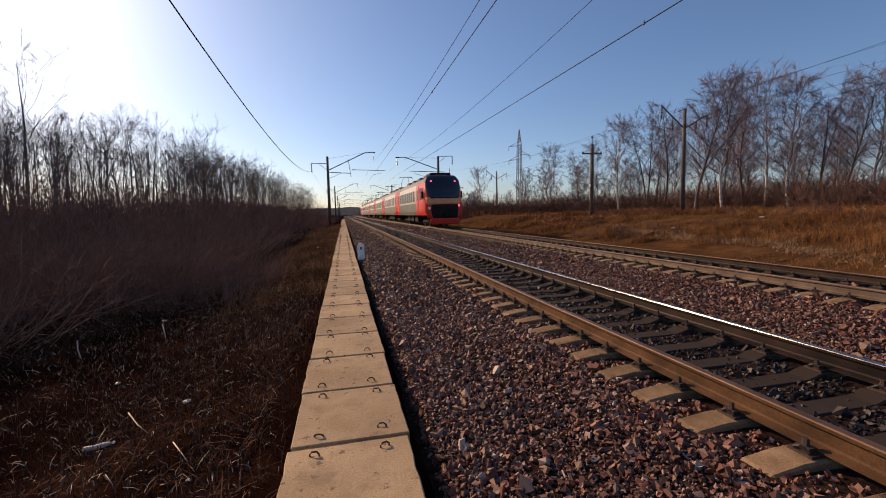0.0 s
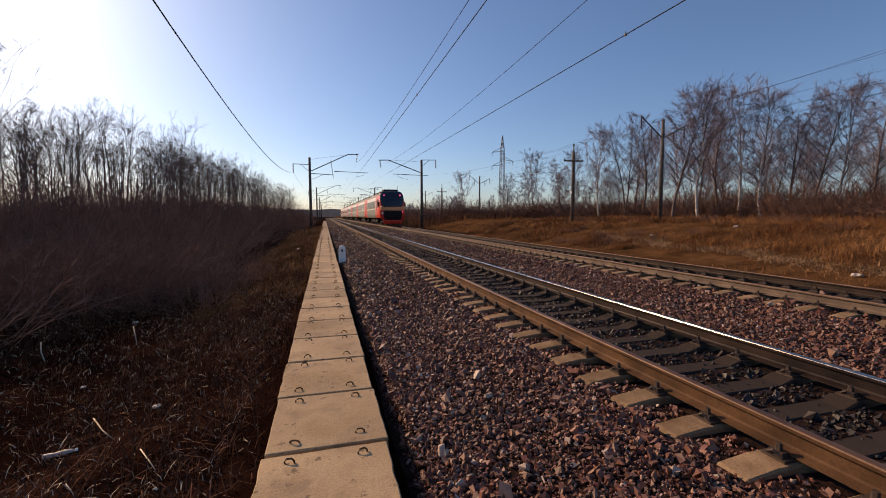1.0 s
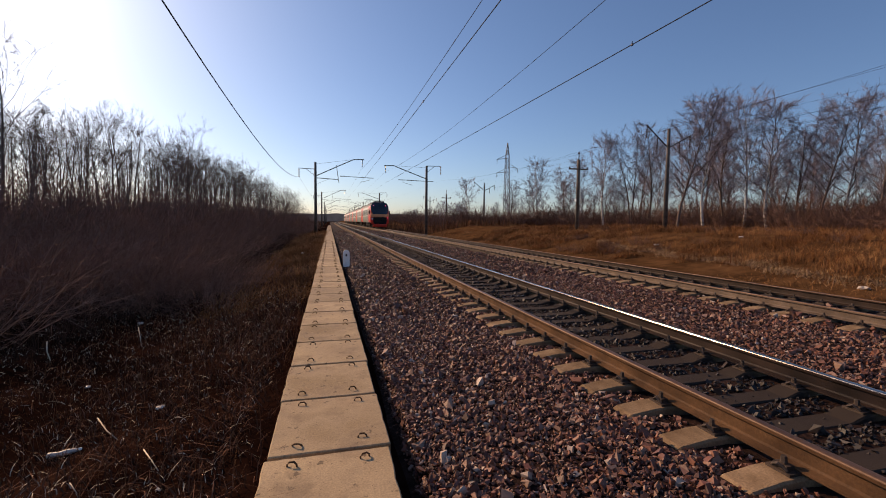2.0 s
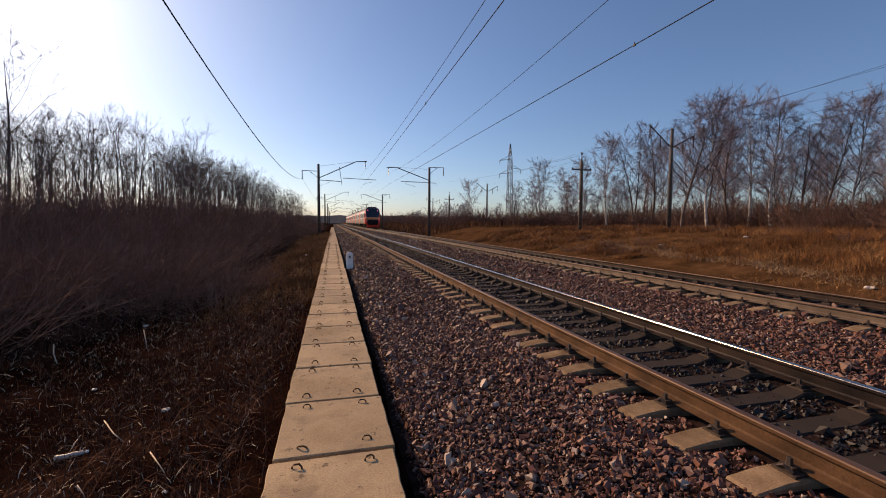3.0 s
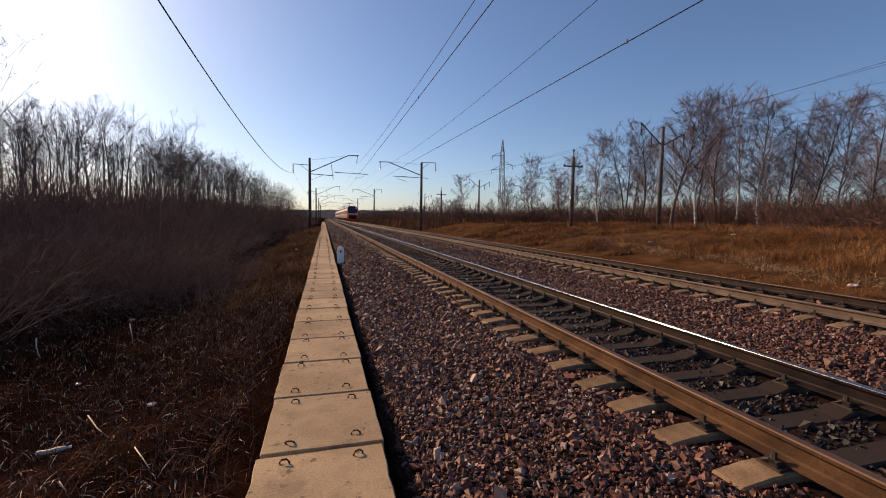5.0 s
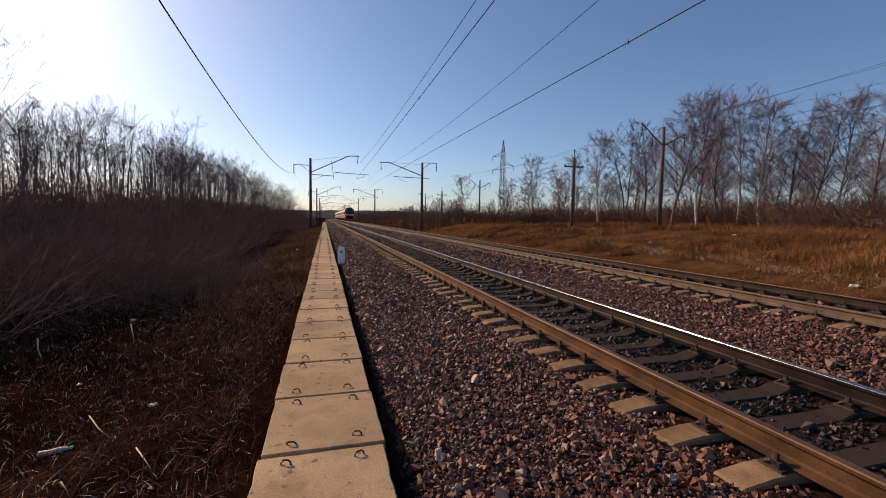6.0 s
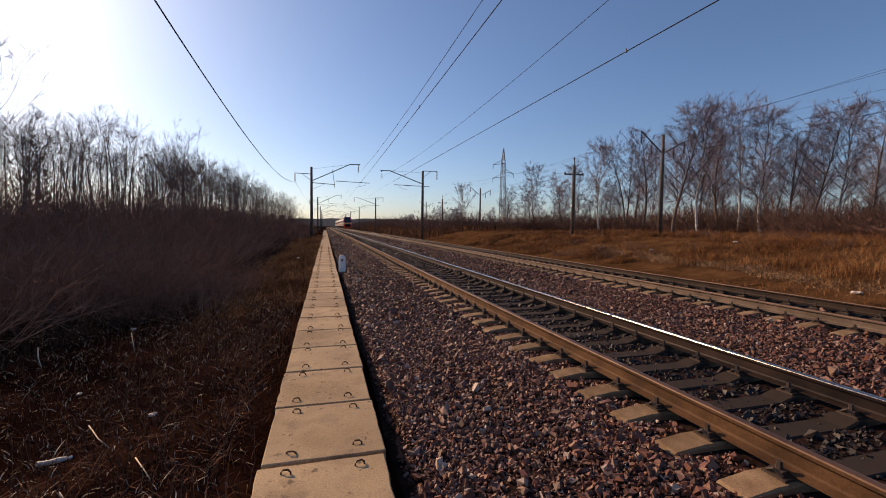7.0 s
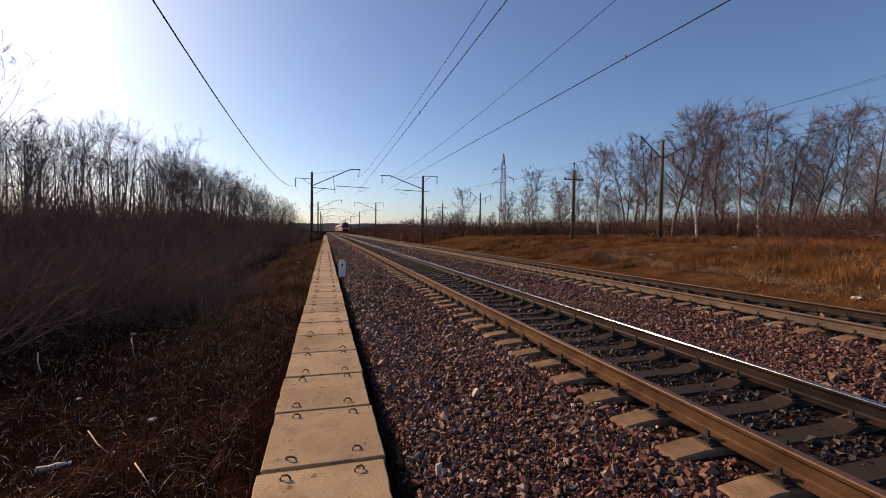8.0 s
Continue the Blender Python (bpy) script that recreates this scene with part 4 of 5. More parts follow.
def tree_parts(seed, h, spread, limbs, twigs, droop=0.0, first=0.3, twig_r=0.012, forks=1, lean=0.04, stout=0.0125, rise=1.0, slim=1.0):
    """Trunk, boughs and twigs of a bare tree with an oval crown; rise: how steeply the limbs go up."""
    r = np.random.default_rng(seed)
    trunks, boughs, t0, t1 = [], [], [], []
    for k in range(forks):
        way = np.array([r.normal(0, lean + 0.16 * (forks > 1)), r.normal(0, lean + 0.16 * (forks > 1)), 1.0])
        hh = h * (1 if k == 0 else r.uniform(0.75, 0.97))
        pts, rad = grow(r, (r.normal(0, 0.15) * (k > 0), r.normal(0, 0.15) * (k > 0), -0.2), way / np.linalg.norm(way), hh, h * stout / (1 + 0.25 * (forks - 1)), 9, 0.05, 0.05)
        rad = np.linspace(rad[0], rad[0] * 0.10, len(rad))
        trunks.append((pts, rad))
        m = limbs // forks
        for i in range(m):
            u = (i + r.uniform(0, 1)) / m
            t = first + (1 - first) * u * 0.97
            f = t * (len(pts) - 1)
            a = int(f)
            p0 = pts[a] + (pts[min(a + 1, len(pts) - 1)] - pts[a]) * (f - a)
            az = i * 2.4 + r.uniform(-0.7, 0.7)
            d = np.array([math.cos(az), math.sin(az), rise * r.uniform(0.7, 1.35)])
            ln = spread * (0.34 + 0.66 * math.sin(math.pi * (0.22 + 0.72 * u))) * r.uniform(0.65, 1.15)
            bp, br = grow(r, p0, d / np.linalg.norm(d), ln, max(0.014, rad[a] * 0.5) * slim, 4, 0.13, 0.06 - droop * 0.5)
            boughs.append((bp, br))
            for j in range(5):
                g = r.uniform(0.2, 1.0) * 4
                b0 = int(min(g, 3))
                q0 = bp[b0] + (bp[b0 + 1] - bp[b0]) * (g - b0)
                d2 = (bp[b0 + 1] - bp[b0]) / np.linalg.norm(bp[b0 + 1] - bp[b0]) + r.normal(0, 0.5, 3)
                sp, sr = grow(r, q0, d2 / np.linalg.norm(d2), ln * r.uniform(0.28, 0.5), max(0.009, br[b0] * 0.5) * slim, 2, 0.16, 0.05 - droop)
                boughs.append((sp, sr))
                p, q = twigs_on(r, sp, twigs, 0.55, 0.85 * max(0.5, spread / 4.4))
                q[:, 2] -= droop * 1.2 * np.linalg.norm(q - p, axis=1)
                t0.append(p), t1.append(q)
    return trunks, boughs, spikes(np.concatenate(t0), np.concatenate(t1), twig_r)


def make_tree(seed, h, spread, limbs, twigs, trunk_mat, bough_mat, label, group, category="tree", crown_mat=M_TWIG, **kw):
    t = empty("tree", 0, 0, -500)
    tr, bo, fi = tree_parts(seed, h, spread, limbs, twigs, **kw)
    V, F = branch_tubes(tr, 7)
    arrays("trunk", V, F, trunk_mat, t, smooth=True)
    V, F = branch_tubes(bo, 3)
    q = arrays("branchwork", V, F, bough_mat, t)
    q["kind"] = "stuff"
    ob = arrays("crown", *fi, crown_mat, t)
    ob["kind"] = "stuff"
    ob["label"] = "haze of fine bare twigs"
    tagged(t, label, category, group=group)
    return t


def plant(kinds, places):
    """Puts copies of the kinds at places (x, y, size, turn); the first of each kind is moved there itself."""
    used = set()
    for x, y, size, turn, k in places:
        z = float(ground_z(x, y)) - 0.03
        m = pose(x, y, z, 0, 0, turn) @ Matrix.Diagonal((size, size, size, 1))
        ob = kinds[k]
        if k not in used:
            used.add(k)
            ob.matrix_basis = m
        else:
            q = copy_thing(ob, pose(x, y, z, 0, 0, turn))
            q.scale = (size, size, size)
    for k, ob in enumerate(kinds):
        if k not in used:
            for o in [*ob.children_recursive, ob]:
                bpy.data.objects.remove(o)


def mass(name, kinds, places, material, label, category):
    """Many copies of the kinds, too dense to tell apart, as one mesh; the kinds themselves are taken away."""
    pool = []
    for ob in kinds:
        pool.append([])
        for ch in ob.children:
            me = ch.data
            v = np.empty(len(me.vertices) * 3, np.float32)
            me.vertices.foreach_get("co", v)
            idx = np.array([p.vertices[:] for p in me.polygons])
            if idx.shape[1] == 4:
                idx = np.concatenate([idx[:, [0, 1, 2]], idx[:, [0, 2, 3]]])
            pool[-1].append((v.reshape(-1, 3), idx))
        for o in [*ob.children_recursive, ob]:
            bpy.data.objects.remove(o)
    V, F, base = [], [], 0
    for x, y, size, turn, k in places:
        z = float(ground_z(x, y)) - 0.03
        c, q = math.cos(radians(turn)), math.sin(radians(turn))
        R = np.array([[c, q, 0], [-q, c, 0], [0, 0, 1]]) * size
        for v, f in pool[k]:
            V.append(v @ R + np.array([x, y, z]))
            F.append(f + base)
            base += len(v)
    return tagged(arrays(name, np.concatenate(V), np.concatenate(F), material), label, category, kind="stuff")


def skyline(stops, a, d):
    """Height over the eye of a wood's edge seen under azimuth a (degrees) at distance d: stops are (azimuth, slope)."""
    return float(np.interp(a, [q[0] for q in stops], [q[1] for q in stops])) * d


def woods_right():
    kinds = [make_tree(100 + k, 13.0, 4.6, 30, 25, M_BIRCH if k < 3 else M_BARK, M_BARK if k != 1 else M_BIRCH,
                       "tall bare birch with pale trunk and hazy twigs" if k < 3 else "tall bare tree with dark trunk and fine twigs",
                       "bare trees behind the meadow", droop=0.06, first=0.26, twig_r=0.0098, forks=1 + (k == 4), rise=1.25, slim=0.8) for k in range(6)]
    kinds += [make_tree(120 + k, 9.0, 4.2, 26, 14, M_BARK, M_BARK, "smaller bare tree with spreading limbs", "bare trees behind the meadow",
                        droop=0.0, first=0.18, forks=2, twig_r=0.015) for k in range(2)]
    stops = ((14, 0.055), (18, 0.095), (21, 0.075), (24, 0.085), (27.5, 0.135), (29.5, 0.11), (31, 0.12), (34, 0.14), (35.5, 0.175), (37, 0.16), (39, 0.195), (42, 0.20), (44, 0.262),
             (46.5, 0.245), (49, 0.222), (52, 0.222), (55, 0.212), (58, 0.205), (62, 0.2), (75, 0.19))
    r = random.Random(5)
    places = []

    def stand(a, d, share, k):
        x, y = d * math.sin(radians(a)), d * math.cos(radians(a))
        h = (skyline(stops, a, d) + 1.6 - float(ground_z(x, y))) * share
        places.append((x, y, h / (13.2 if k < 6 else 9.2), r.uniform(0, 360), k))

    # the trees that make the edge of the wood
    for k, (a, d) in enumerate(((18.0, 108), (24.0, 104), (27.4, 100), (31.0, 88), (32.8, 92), (35.6, 74), (38.8, 72), (40.6, 75), (43.8, 60), (46.4, 61), (48.4, 64), (50.2, 62),
                                (52.2, 60), (54.4, 62), (56.4, 58), (58.6, 60), (61.0, 57), (64, 58), (68, 56))):
        stand(a, d, r.uniform(0.96, 1.04), (0, 3, 1, 4, 2, 0, 4, 5, 3, 0, 5, 1, 2, 4, 3, 0, 5, 4, 1)[k])
    # the second row and the undergrowth
    for k in range(24):
        a = 68 - 46 * ((k + r.uniform(0, 0.9)) / 24) ** 1.25
        stand(a, 118 - 0.95 * (a - 12) + r.uniform(0, 14), r.uniform(0.55, 0.82), r.randrange(6))
    for k in range(26):
        a = 15 + 54 * (k + r.uniform(0, 0.9)) / 26
        stand(a, 110 - 0.9 * (a - 12) + r.uniform(-2, 12), r.uniform(0.38, 0.6), 6 + r.randrange(2))
    for k in range(22):
        y = r.uniform(115, 270)
        places.append((r.uniform(26, 44) + 0.06 * y, y, r.uniform(0.5, 0.85), r.uniform(0, 360), 6 + r.randrange(2)))
    plant(kinds, places)


def woods_left():
    group = "bare trees behind the brush"
    kinds = [make_tree(200 + k, 10.5, 4.0, 17, 9, M_BARK, M_BARK, "slender bare grey tree behind the brush", group,
                       droop=-0.05, first=0.42, twig_r=0.0065, forks=(1, 2, 1, 3, 1)[k], lean=0.03, stout=0.0112, rise=1.3, slim=0.75, crown_mat=M_BARK) for k in range(5)]
    young = [make_tree(240 + k, 7.0, 1.3, 6, 3, M_BARK, M_BARK, "thin bare sapling", group,
                       droop=-0.05, first=0.3, twig_r=0.006, lean=0.05, stout=0.0088, rise=2.0, slim=0.7) for k in range(3)]
    stops = ((-45, 0.185), (-33, 0.182), (-27, 0.174), (-18, 0.176), (-12.8, 0.120), (-7.6, 0.08), (-4.2, 0.05))
    r = random.Random(9)
    places, thin = [], []
    for k in range(150 + 330):
        y = 25 + 100 * r.random() ** 1.15
        x = -13 - 26 * r.random() ** 1.1 + 0.05 * min(y, 120)
        a, d = math.degrees(math.atan2(x, y)), math.hypot(x, y)
        h = (skyline(stops, a, d) + 1.6 - float(ground_z(x, y)))
        if k < 150:
            places.append((x, y, min(1.35, max(0.4, h * r.uniform(0.72, 1.06) / 10.5)), r.uniform(0, 360), r.randrange(5)))
        else:
            thin.append((x, y, min(1.5, max(0.4, h * r.uniform(0.45, 0.9) / 7.0)), r.uniform(0, 360), r.randrange(3)))
    for k in range(16):
        a, d = -r.uniform(28, 38), r.uniform(31, 52)
        x, y = d * math.sin(radians(a)), d * math.cos(radians(a))
        h = (skyline(stops, a, d) + 1.6 - float(ground_z(x, y)))
        places.append((x, y, h * r.uniform(0.75, 1.05) / 10.5, r.uniform(0, 360), r.randrange(5)))
    places.append((-15.6, 25.9, 0.88, 40, 0))
    for k in range(26):
        y = r.uniform(130, 420)
        places.append((r.uniform(-30, -8), y, r.uniform(0.35, 0.6), r.uniform(0, 360), r.randrange(5)))
    plant(kinds, places)
    mass("sapling_thicket", young, thin, M_BARK, "dense thicket of thin bare grey-brown saplings", "saplings")


def shrub_kind(seed, h, w, stems, side, m, label, group, thick=0.006):
    """A bare domed shrub: bent stems from the root, with many fine side twigs."""
    r = np.random.default_rng(seed)
    main, t0, t1 = [], [], []
    for _ in range(stems):
        a, q = r.uniform(0, math.tau), math.sqrt(r.uniform(0, 1))
        d = np.array([math.cos(a) * q, math.sin(a) * q, 1.15 - 0.5 * q]) + r.normal(0, 0.16, 3)
        ln = h * r.uniform(0.6, 1.05) * (1 - 0.18 * q)
        foot = w * 0.30 * q
        pts, rad = grow(r, (foot * math.cos(a), foot * math.sin(a), -0.05), d / np.linalg.norm(d), ln, thick * r.uniform(0.8, 1.4), 2, 0.24, 0.03)
        main.append((pts, rad))
        p, e = twigs_on(r, pts, side, 0.6, h * 0.26)
        t0.append(p), t1.append(e)
    top = empty("shrub", 0, 0, -500)
    q = arrays("bush_frame", *branch_tubes(main, 3), m, top)
    q["kind"] = "stuff"
    q = arrays("bush_crown", *spikes(np.concatenate(t0), np.concatenate(t1), thick * 0.9), m, top)
    q["kind"] = "stuff"
    return tagged(top, label, "shrub", group=group)


def brush_left():
    kinds = [shrub_kind(300 + k, 2.3, 2.8, 52, 9, M_BRUSH, "dense bare dark brown shrub", "brush beside the path", 0.0042) for k in range(4)]
    r = random.Random(3)
    places = []
    for k in range(165):
        y = 6.5 + 100 * r.random() ** 1.5
        edge = -4.7 + 0.006 * y - 2.2 * max(0, 1 - y / 11) + 2.0 * math.exp(-((y - 12.5) / 2.2) ** 2)
        x = edge - (4.5 + min(y, 40) * 0.12) * r.random() ** 1.1
        dome = 0.66 + 0.34 * min(1, (edge - x) / 2.2)
        places.append((x, y, dome * r.uniform(0.72, 1.05) * (1.0 + 0.06 * min(1, max(0, (y - 6) / 14)) + 0.006 * y) * (1 + 0.03 * min(8, -x - 3.5)) * (1 + 0.38 * float(smooth_step(13, 32, y))), r.uniform(0, 360), r.randrange(4)))
    for k in range(10):
        places.append((r.uniform(-4.6, -2.7), r.uniform(10.5, 15), r.uniform(0.65, 0.9), r.uniform(0, 360), r.randrange(4)))
    for k in range(16):
        places.append((r.uniform(-10.5, -5.6), r.uniform(7, 13), r.uniform(1.0, 1.3), r.uniform(0, 360), r.randrange(4)))
    plant(kinds, places)
    # taller thicket under the trees
    kinds = [shrub_kind(310 + k, 2.3, 2.8, 48, 9, M_BRUSH, "tall bare thicket shrub", "thicket", 0.0055) for k in range(3)]
    places = []
    for k in range(95):
        y = 16 + 70 * r.random() ** 1.3
        places.append((-7.5 - (8 + 0.1 * y) * r.random(), y, r.uniform(1.3, 1.9) + 0.006 * y, r.uniform(0, 360), r.randrange(3)))
    mass("bare_thicket", kinds, places, M_BRUSH, "tall tangled bare brown thicket under the trees", "thicket")
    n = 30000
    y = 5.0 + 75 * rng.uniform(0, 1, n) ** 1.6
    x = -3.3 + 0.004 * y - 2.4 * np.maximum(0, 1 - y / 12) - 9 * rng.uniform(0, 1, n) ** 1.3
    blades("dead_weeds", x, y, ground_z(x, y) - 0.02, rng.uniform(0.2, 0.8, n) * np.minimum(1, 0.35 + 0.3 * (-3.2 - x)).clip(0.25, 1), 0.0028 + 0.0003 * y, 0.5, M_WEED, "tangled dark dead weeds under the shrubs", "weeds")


def brush_right():
    kinds = [shrub_kind(320 + k, 2.4, 3.4, 46, 9, M_REDBRUSH, "bare reddish brown shrub at the wood edge", "brush behind the meadow", 0.0145) for k in range(3)]
    r = random.Random(4)
    places = []
    for k in range(55):
        y = r.uniform(85, 270)
        places.append((r.uniform(19, 34) + 0.04 * y, y, r.uniform(0.9, 1.5) if y < 110 else r.uniform(1.4, 2.6), r.uniform(0, 360), r.randrange(3)))
    # a closed belt in front of the trees
    for k in range(150):
        a = 16 + 56 * (k + r.random()) / 150
        d = 100 - 0.9 * (a - 12) + r.uniform(-5, 9)
        places.append((d * math.sin(radians(a)), d * math.cos(radians(a)), r.uniform(1.1, 2.0), r.uniform(0, 360), r.randrange(3)))
    for k in range(34):
        y = r.uniform(260, 430)
        places.append((r.uniform(16, 60), y, r.uniform(2.0, 3.4), r.uniform(0, 360), r.randrange(3)))
    mass("wood_edge_brush", kinds, places, M_REDBRUSH, "closed belt of bare reddish brown brush along the wood", "brush")
    # low clumps in the meadow
    kinds = [shrub_kind(330 + k, 2.2, 3.4, 44, 10, M_REDBRUSH, "low bare reddish clump in the dry meadow", "clumps in the meadow", 0.012) for k in range(3)]
    places = []
    for k in range(46):
        a, d = radians(r.uniform(30, 68)), r.uniform(27, 52)
        places.append((d * math.sin(a), d * math.cos(a), r.uniform(0.22, 0.5), r.uniform(0, 360), r.randrange(3)))
    plant(kinds, places)


def blades(name, x, y, z, h, w, lean, material, label, category):
    """Dry blades: bent tapering strips, one mesh."""
    n = len(x)
    a = rng.uniform(0, math.tau, n)
    b = rng.uniform(0, math.tau, n)
    tilt = np.abs(rng.normal(0, lean, n))
    side = np.stack([np.cos(a), np.sin(a), 0 * a], 1) * w[:, None]
    dirv = np.stack([np.cos(b) * tilt, np.sin(b) * tilt, np.ones(n)], 1)
    p0 = np.stack([x, y, z], 1)
    p1 = p0 + dirv * (h * 0.55)[:, None]
    p2 = p0 + (dirv * np.array([2.0, 2.0, 0.9]))* h[:, None]
    V = np.stack([p0 - side, p0 + side, p1 - side * 0.7, p1 + side * 0.7, p2], 1).reshape(-1, 3)
    i = np.arange(n)[:, None] * 5
    F = np.concatenate([i + np.array([0, 1, 3]), i + np.array([0, 3, 2]), i + np.array([2, 3, 4])])
    return tagged(arrays(name, V, F, material), label, category, kind="stuff")


def grass():
    # meadow: clumped, taller towards the wood
    n = 95000
    x = 13.2 + 40 * rng.uniform(0, 1, n) ** 1.15
    y = 3 + 100 * rng.uniform(0, 1, n) ** 1.5
    clump = wave(x * 0.9, y * 0.7) + wave(x * 0.3, y * 0.25 + 2)
    keep = clump + rng.uniform(-0.8, 0.8, n) > -0.25 - 0.6 * smooth_step(18, 26, x)
    x, y, clump = x[keep], y[keep], clump[keep]
    h = rng.uniform(0.15, 0.5, len(x)) * (0.5 + 0.6 * smooth_step(15, 24, x)) * (0.75 + 0.55 * clump)
    blades("dry_grass", x, y, ground_z(x, y) - 0.02, h.clip(0.06, 0.75), 0.004 + 0.00024 * y + rng.uniform(0, 0.005, len(x)), 0.95, M_GRASS, "dry orange-brown meadow grass", "grass")
    # tussocks
    n, m = 26000, 150
    tx, ty = 17.5 + 20 * rng.uniform(0, 1, m), 8 + 46 * rng.uniform(0, 1, m) ** 1.1
    tr = rng.uniform(0.3, 0.95, m)
    k = rng.integers(0, m, n)
    a, q = rng.uniform(0, math.tau, n), np.sqrt(rng.uniform(0, 1, n))
    x, y = tx[k] + tr[k] * q * np.cos(a) * 1.5, ty[k] + tr[k] * q * np.sin(a)
    blades("grass_tussocks", x, y, ground_z(x, y) - 0.02, tr[k] * (1.05 - 0.75 * q * q) * rng.uniform(0.5, 1.05, n), 0.006 + 0.00026 * y, 0.45, M_GRASS, "tall uneven tussocks of dry orange grass", "grass")
    # pale flattened grass along the old wheel track
    n = 4500
    y = 8 + 22 * rng.uniform(0, 1, n)
    x = 17.4 + 0.12 * y + rng.normal(0, 0.3, n) + 0.5 * wave(y * 0.9, y * 0.3)
    blades("pale_grass", x, y, ground_z(x, y), rng.uniform(0.08, 0.25, n), 0.012 + 0 * x, 1.4, M_PALEGRASS, "pale flattened grass along an old wheel track", "grass")
    # tall weeds at the edge of the wood
    n = 16000
    t = rng.uniform(0, 1, n)
    a = np.radians(11 + 64 * t)
    d = 104 - 56 * t + rng.normal(0, 5, n)
    x, y = d * np.sin(a), d * np.cos(a)
    x = np.where(x < 26, x + 12, x)
    blades("edge_weeds", x, y, ground_z(x, y), rng.uniform(0.4, 1.3, n), 0.02 + 0.01 * rng.uniform(0, 1, n), 0.25, M_REDWEED, "tall reddish dead weeds along the wood edge", "weeds")
    # far weeds on both sides of the line
    n = 15000
    y = 75 + 230 * rng.uniform(0, 1, n) ** 1.3
    x = np.where(rng.uniform(0, 1, n) < 0.75, 13.5 + 40 * rng.uniform(0, 1, n) ** 1.3, -2.5 - 12 * rng.uniform(0, 1, n))
    blades("far_weeds", x, y, ground_z(x, y), rng.uniform(0.4, 1.8, n) * smooth_step(12.5, 18, np.abs(x - 5) + 5).clip(0.3, 1), 0.05 + 0.05 * rng.uniform(0, 1, n), 0.2, M_REDWEED, "distant brown weeds and scrub along the line", "weeds")
    # verge beside the slabs
    n = 19000
    y = -6 + 67 * rng.uniform(0, 1, n) ** 1.9
    x = -0.46 - (2.0 + 0.025 * np.maximum(y, 0)) * rng.uniform(0, 1, n) ** 1.2
    h = rng.uniform(0.04, 0.18, n) * (1 + 0.05 * np.maximum(y, 0))
    w = 0.0022 + 0.00028 * np.maximum(y, 0) + rng.uniform(0, 0.002, n)
    close = y < 9
    blades("verge_grass", x[close], y[close], ground_z(x[close], y[close]) - 0.01, h[close], w[close], 0.65, M_STRAW, "short dead grass and stalks beside the slab path", "grass")
    far = ~close
    blades("orange_verge_grass", x[far], y[far], ground_z(x[far], y[far]) - 0.01, h[far], w[far], 0.7, M_GRASS, "dry orange grass strip beside the slab path", "grass")
    n = 13000
    y = 0.8 + 16 * rng.uniform(0, 1, n) ** 1.2
    x = -0.7 - 5.0 * rng.uniform(0, 1, n) ** 1.5
    blades("leaf_litter", x, y, ground_z(x, y) - 0.005, rng.uniform(0.02, 0.10, n), 0.003 + rng.uniform(0, 0.006, n), 0.9, M_STRAW, "scattered dead stalks and leaves on dark soil", "litter")
    # leaf and straw bits; their pale colour stands in for flecks of sunlight
    n = 3600
    y = 1.2 + 11 * rng.uniform(0, 1, n)
    x = -0.55 - 4.5 * rng.uniform(0, 1, n)
    blades("pale_leaf_bits", x, y, ground_z(x, y) + 0.02, rng.uniform(0.015, 0.06, n), 0.002 + rng.uniform(0, 0.0035, n), 1.1, M_PALESTALK, "small bits of dead leaf and straw, coloured pale like sunlit flecks", "litter")
    n = 1500
    y = 1.5 + 9 * rng.uniform(0, 1, n)
    x = -0.6 - 3.2 * rng.uniform(0, 1, n)
    blades("red_stalks", x, y, ground_z(x, y), rng.uniform(0.12, 0.34, n), 0.002 + 0 * x, 0.35, M_REDWEED, "thin upright reddish dead stalks beside the path", "weeds")


woods_right()
woods_left()
brush_left()
brush_right()
grass()


# ---- small things on the verge ----
def fallen_stalk(points, r):
    bm = tube(bmesh.new(), [(x, y, float(ground_z(x, y)) + z) for x, y, z in points], [r, r * 0.85, r * 0.6][:len(points)], 6)
    return tagged(link("fallen_stalk", bm, M_PALESTALK, None, "", True), "pale broken dry stalk lying on the verge", "stalk", group="fallen stalks")


fallen_stalk([(-2.16, 4.69, 0.10), (-1.97, 4.42, 0.05), (-1.80, 4.22, 0.01)], 0.0065)
fallen_stalk([(-1.41, 3.71, 0.06), (-1.28, 3.5, 0.04), (-1.19, 3.36, 0.015)], 0.0055)
fallen_stalk([(-3.1, 8.1, 0.26), (-3.02, 7.95, 0.12), (-2.95, 7.8, 0.01)], 0.008)
fallen_stalk([(-4.0, 7.4, 0.24), (-3.95, 7.3, 0.12), (-3.86, 7.2, 0.01)], 0.009)
fallen_stalk([(-1.72, 3.35, 0.12), (-1.66, 3.3, 0.06), (-1.62, 3.26, 0.0)], 0.004)


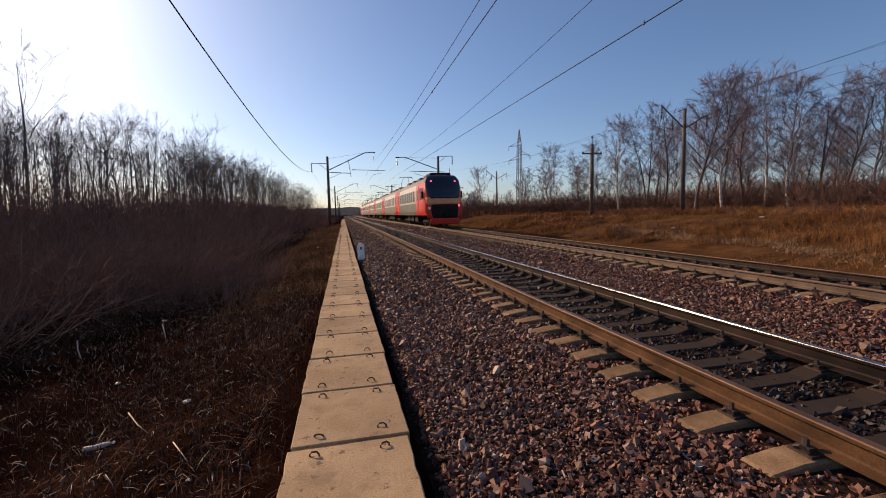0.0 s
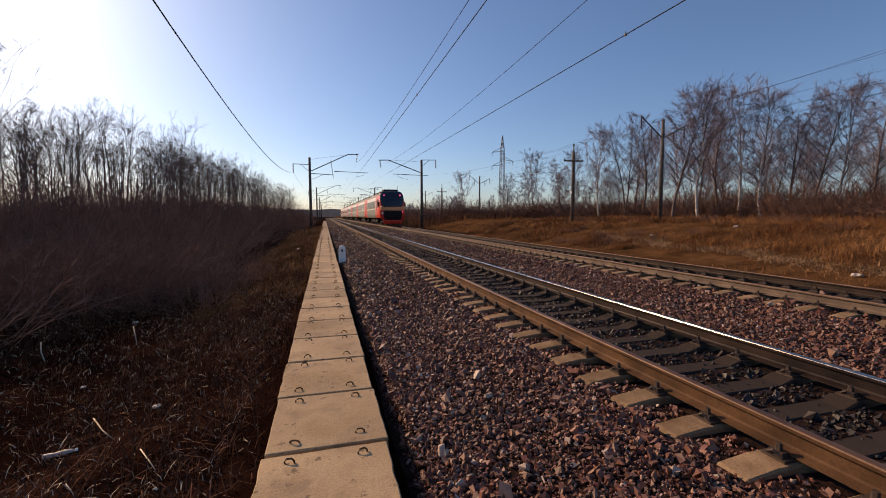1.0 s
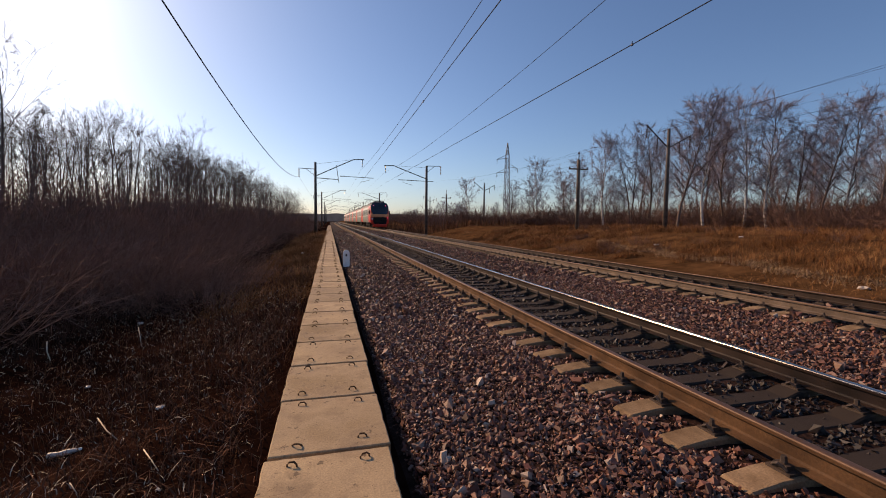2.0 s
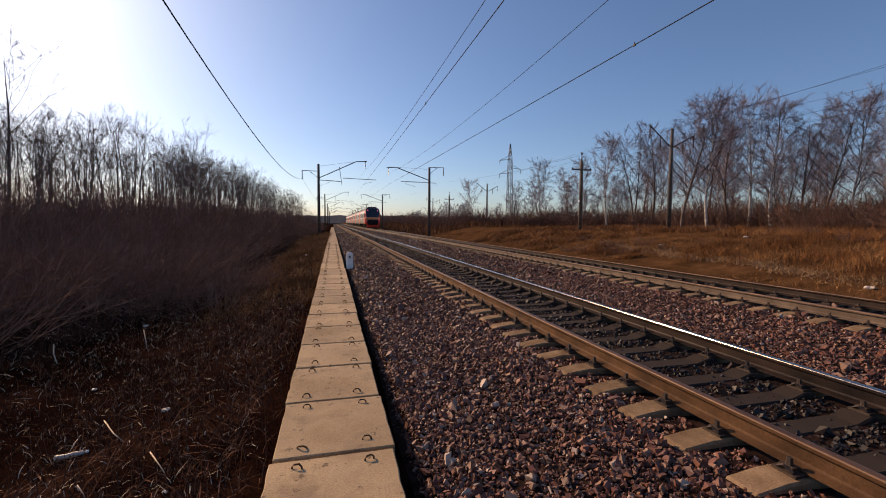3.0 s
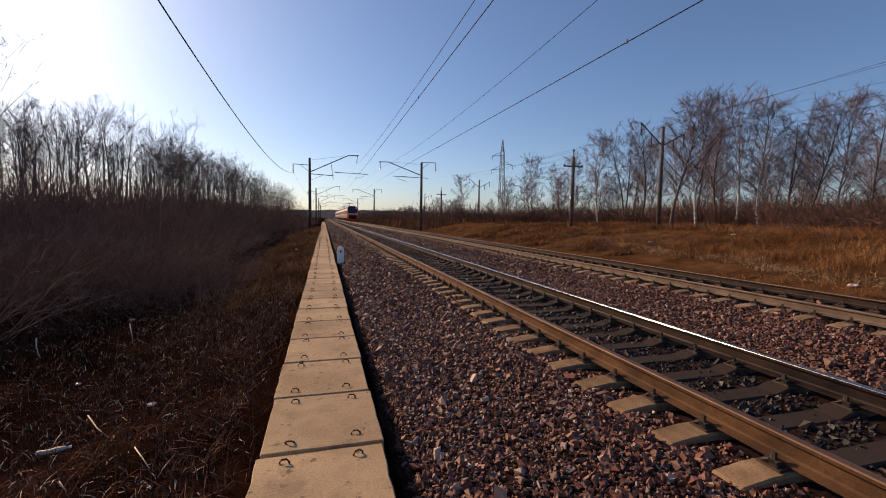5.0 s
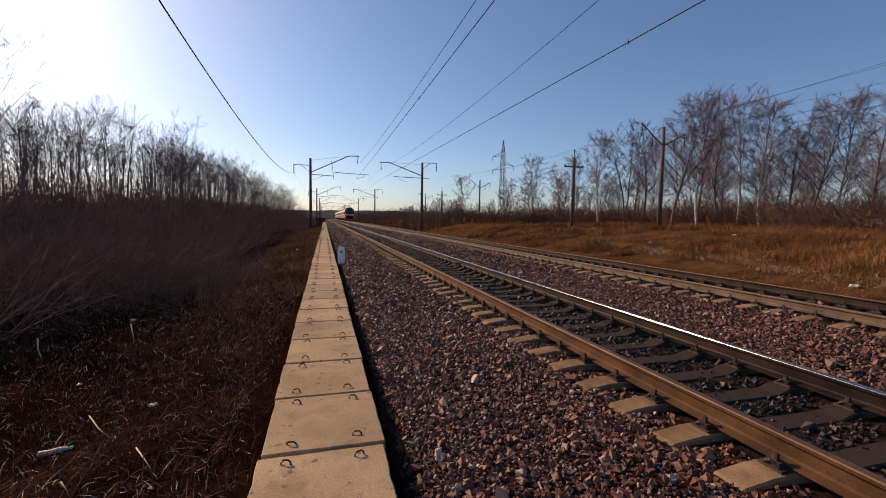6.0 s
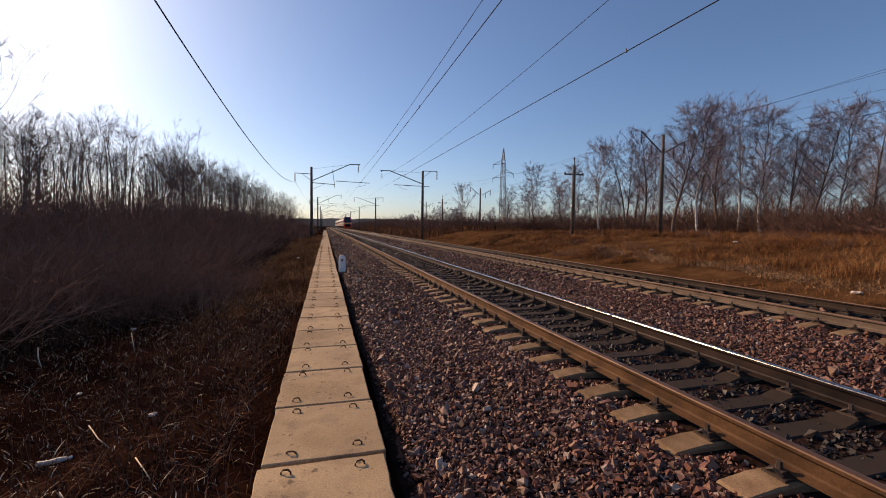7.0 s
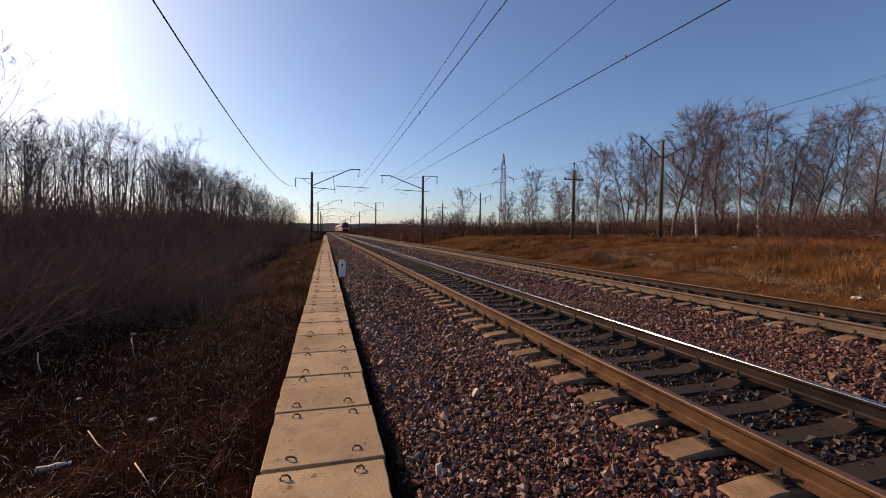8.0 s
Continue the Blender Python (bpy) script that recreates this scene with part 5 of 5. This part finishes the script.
def bottle():
    """Crushed pale plastic bottle lying on its side."""
    b = empty("plastic_bottle", -2.2, 4.22, float(ground_z(-2.2, 4.22)) + 0.022, 16)
    bm = tube(bmesh.new(), [(-0.11, 0, 0), (-0.10, 0, 0), (-0.03, 0.004, -0.004), (0.03, -0.004, 0.002), (0.075, 0, 0), (0.10, 0, 0)], [0.016, 0.024, 0.02, 0.024, 0.02, 0.010], 10)
    part("bottle_body", bm, M_PLASTIC, b, smooth=True)
    bm = tube(bmesh.new(), [(0.10, 0, 0), (0.122, 0, 0)], 0.016, 10)
    part("cap", bm, M_WHITE, b, "white screw cap")
    tagged(b, "crushed pale plastic bottle lying on dark soil", "bottle")


def scrap(x, y, w, seed):
    """A crumpled pale lump: scraps of paper or foil, and a boulder in the meadow."""
    bm = bmesh.new()
    bmesh.ops.create_icosphere(bm, subdivisions=2, radius=w)
    for v in bm.verts:
        v.co *= 1 + 0.5 * noise.noise(v.co * (2.2 / w) + Vector((seed, 0, 0)))
        v.co.z *= 0.45
    ob = link("paper_scrap", bm, M_PLASTIC)
    ob.location = (x, y, float(ground_z(x, y)) + w * 0.3)
    return tagged(ob, "crumpled pale lump lying on the ground", "litter", group="litter scraps")


bottle()
# the lump at (18.0, 10.4) stands in for a grey-brown boulder
for k, (x, y, w) in enumerate(((-1.67, 4.81, 0.04), (-1.43, 24.8, 0.10), (-2.9, 6.1, 0.03), (-3.6, 9.5, 0.05), (-1.1, 3.1, 0.02), (-5.2, 13.0, 0.07), (-2.4, 3.2, 0.025), (18.0, 10.4, 0.16), (21.4, 24.0, 0.15), (24.5, 20.5, 0.14))):
    scrap(x, y, w, k)


# ---- distance ----
def far_hills():
    n = 220
    x = np.linspace(-2200, 2600, n)
    top = 13 + 2 * np.sin(x * 0.004 + 1) + 1.5 * np.sin(x * 0.013) + 1.0 * np.sin(x * 0.09) + rng.uniform(0, 1.5, n)
    y = 900 + 120 * np.sin(x * 0.0011)
    V = np.concatenate([np.stack([x, y, 0 * x - 5], 1), np.stack([x, y + 15, top], 1), np.stack([x, y + 160, top * 0.6], 1), np.stack([x, y + 170, 0 * x - 5], 1)])
    i = np.arange(n - 1)
    F = np.concatenate([np.stack([i + a * n, i + 1 + a * n, i + 1 + (a + 1) * n, i + (a + 1) * n], 1) for a in range(3)])
    # the ridge glows faintly: its haze is part of the material
    tagged(arrays("backdrop_hills", V, F, M_HILL), "distant forested ridge with a weak pale glow for haze", "hill", kind="structure")


far_hills()


# ---- what moves ----
def motions():
    walk(train, [(0.5 * k, pose(TRACKS[1][0], TAIL_Y + 21.0 * 0.5 * k, TRACK2_TOP)) for k in range(17)])


motions()
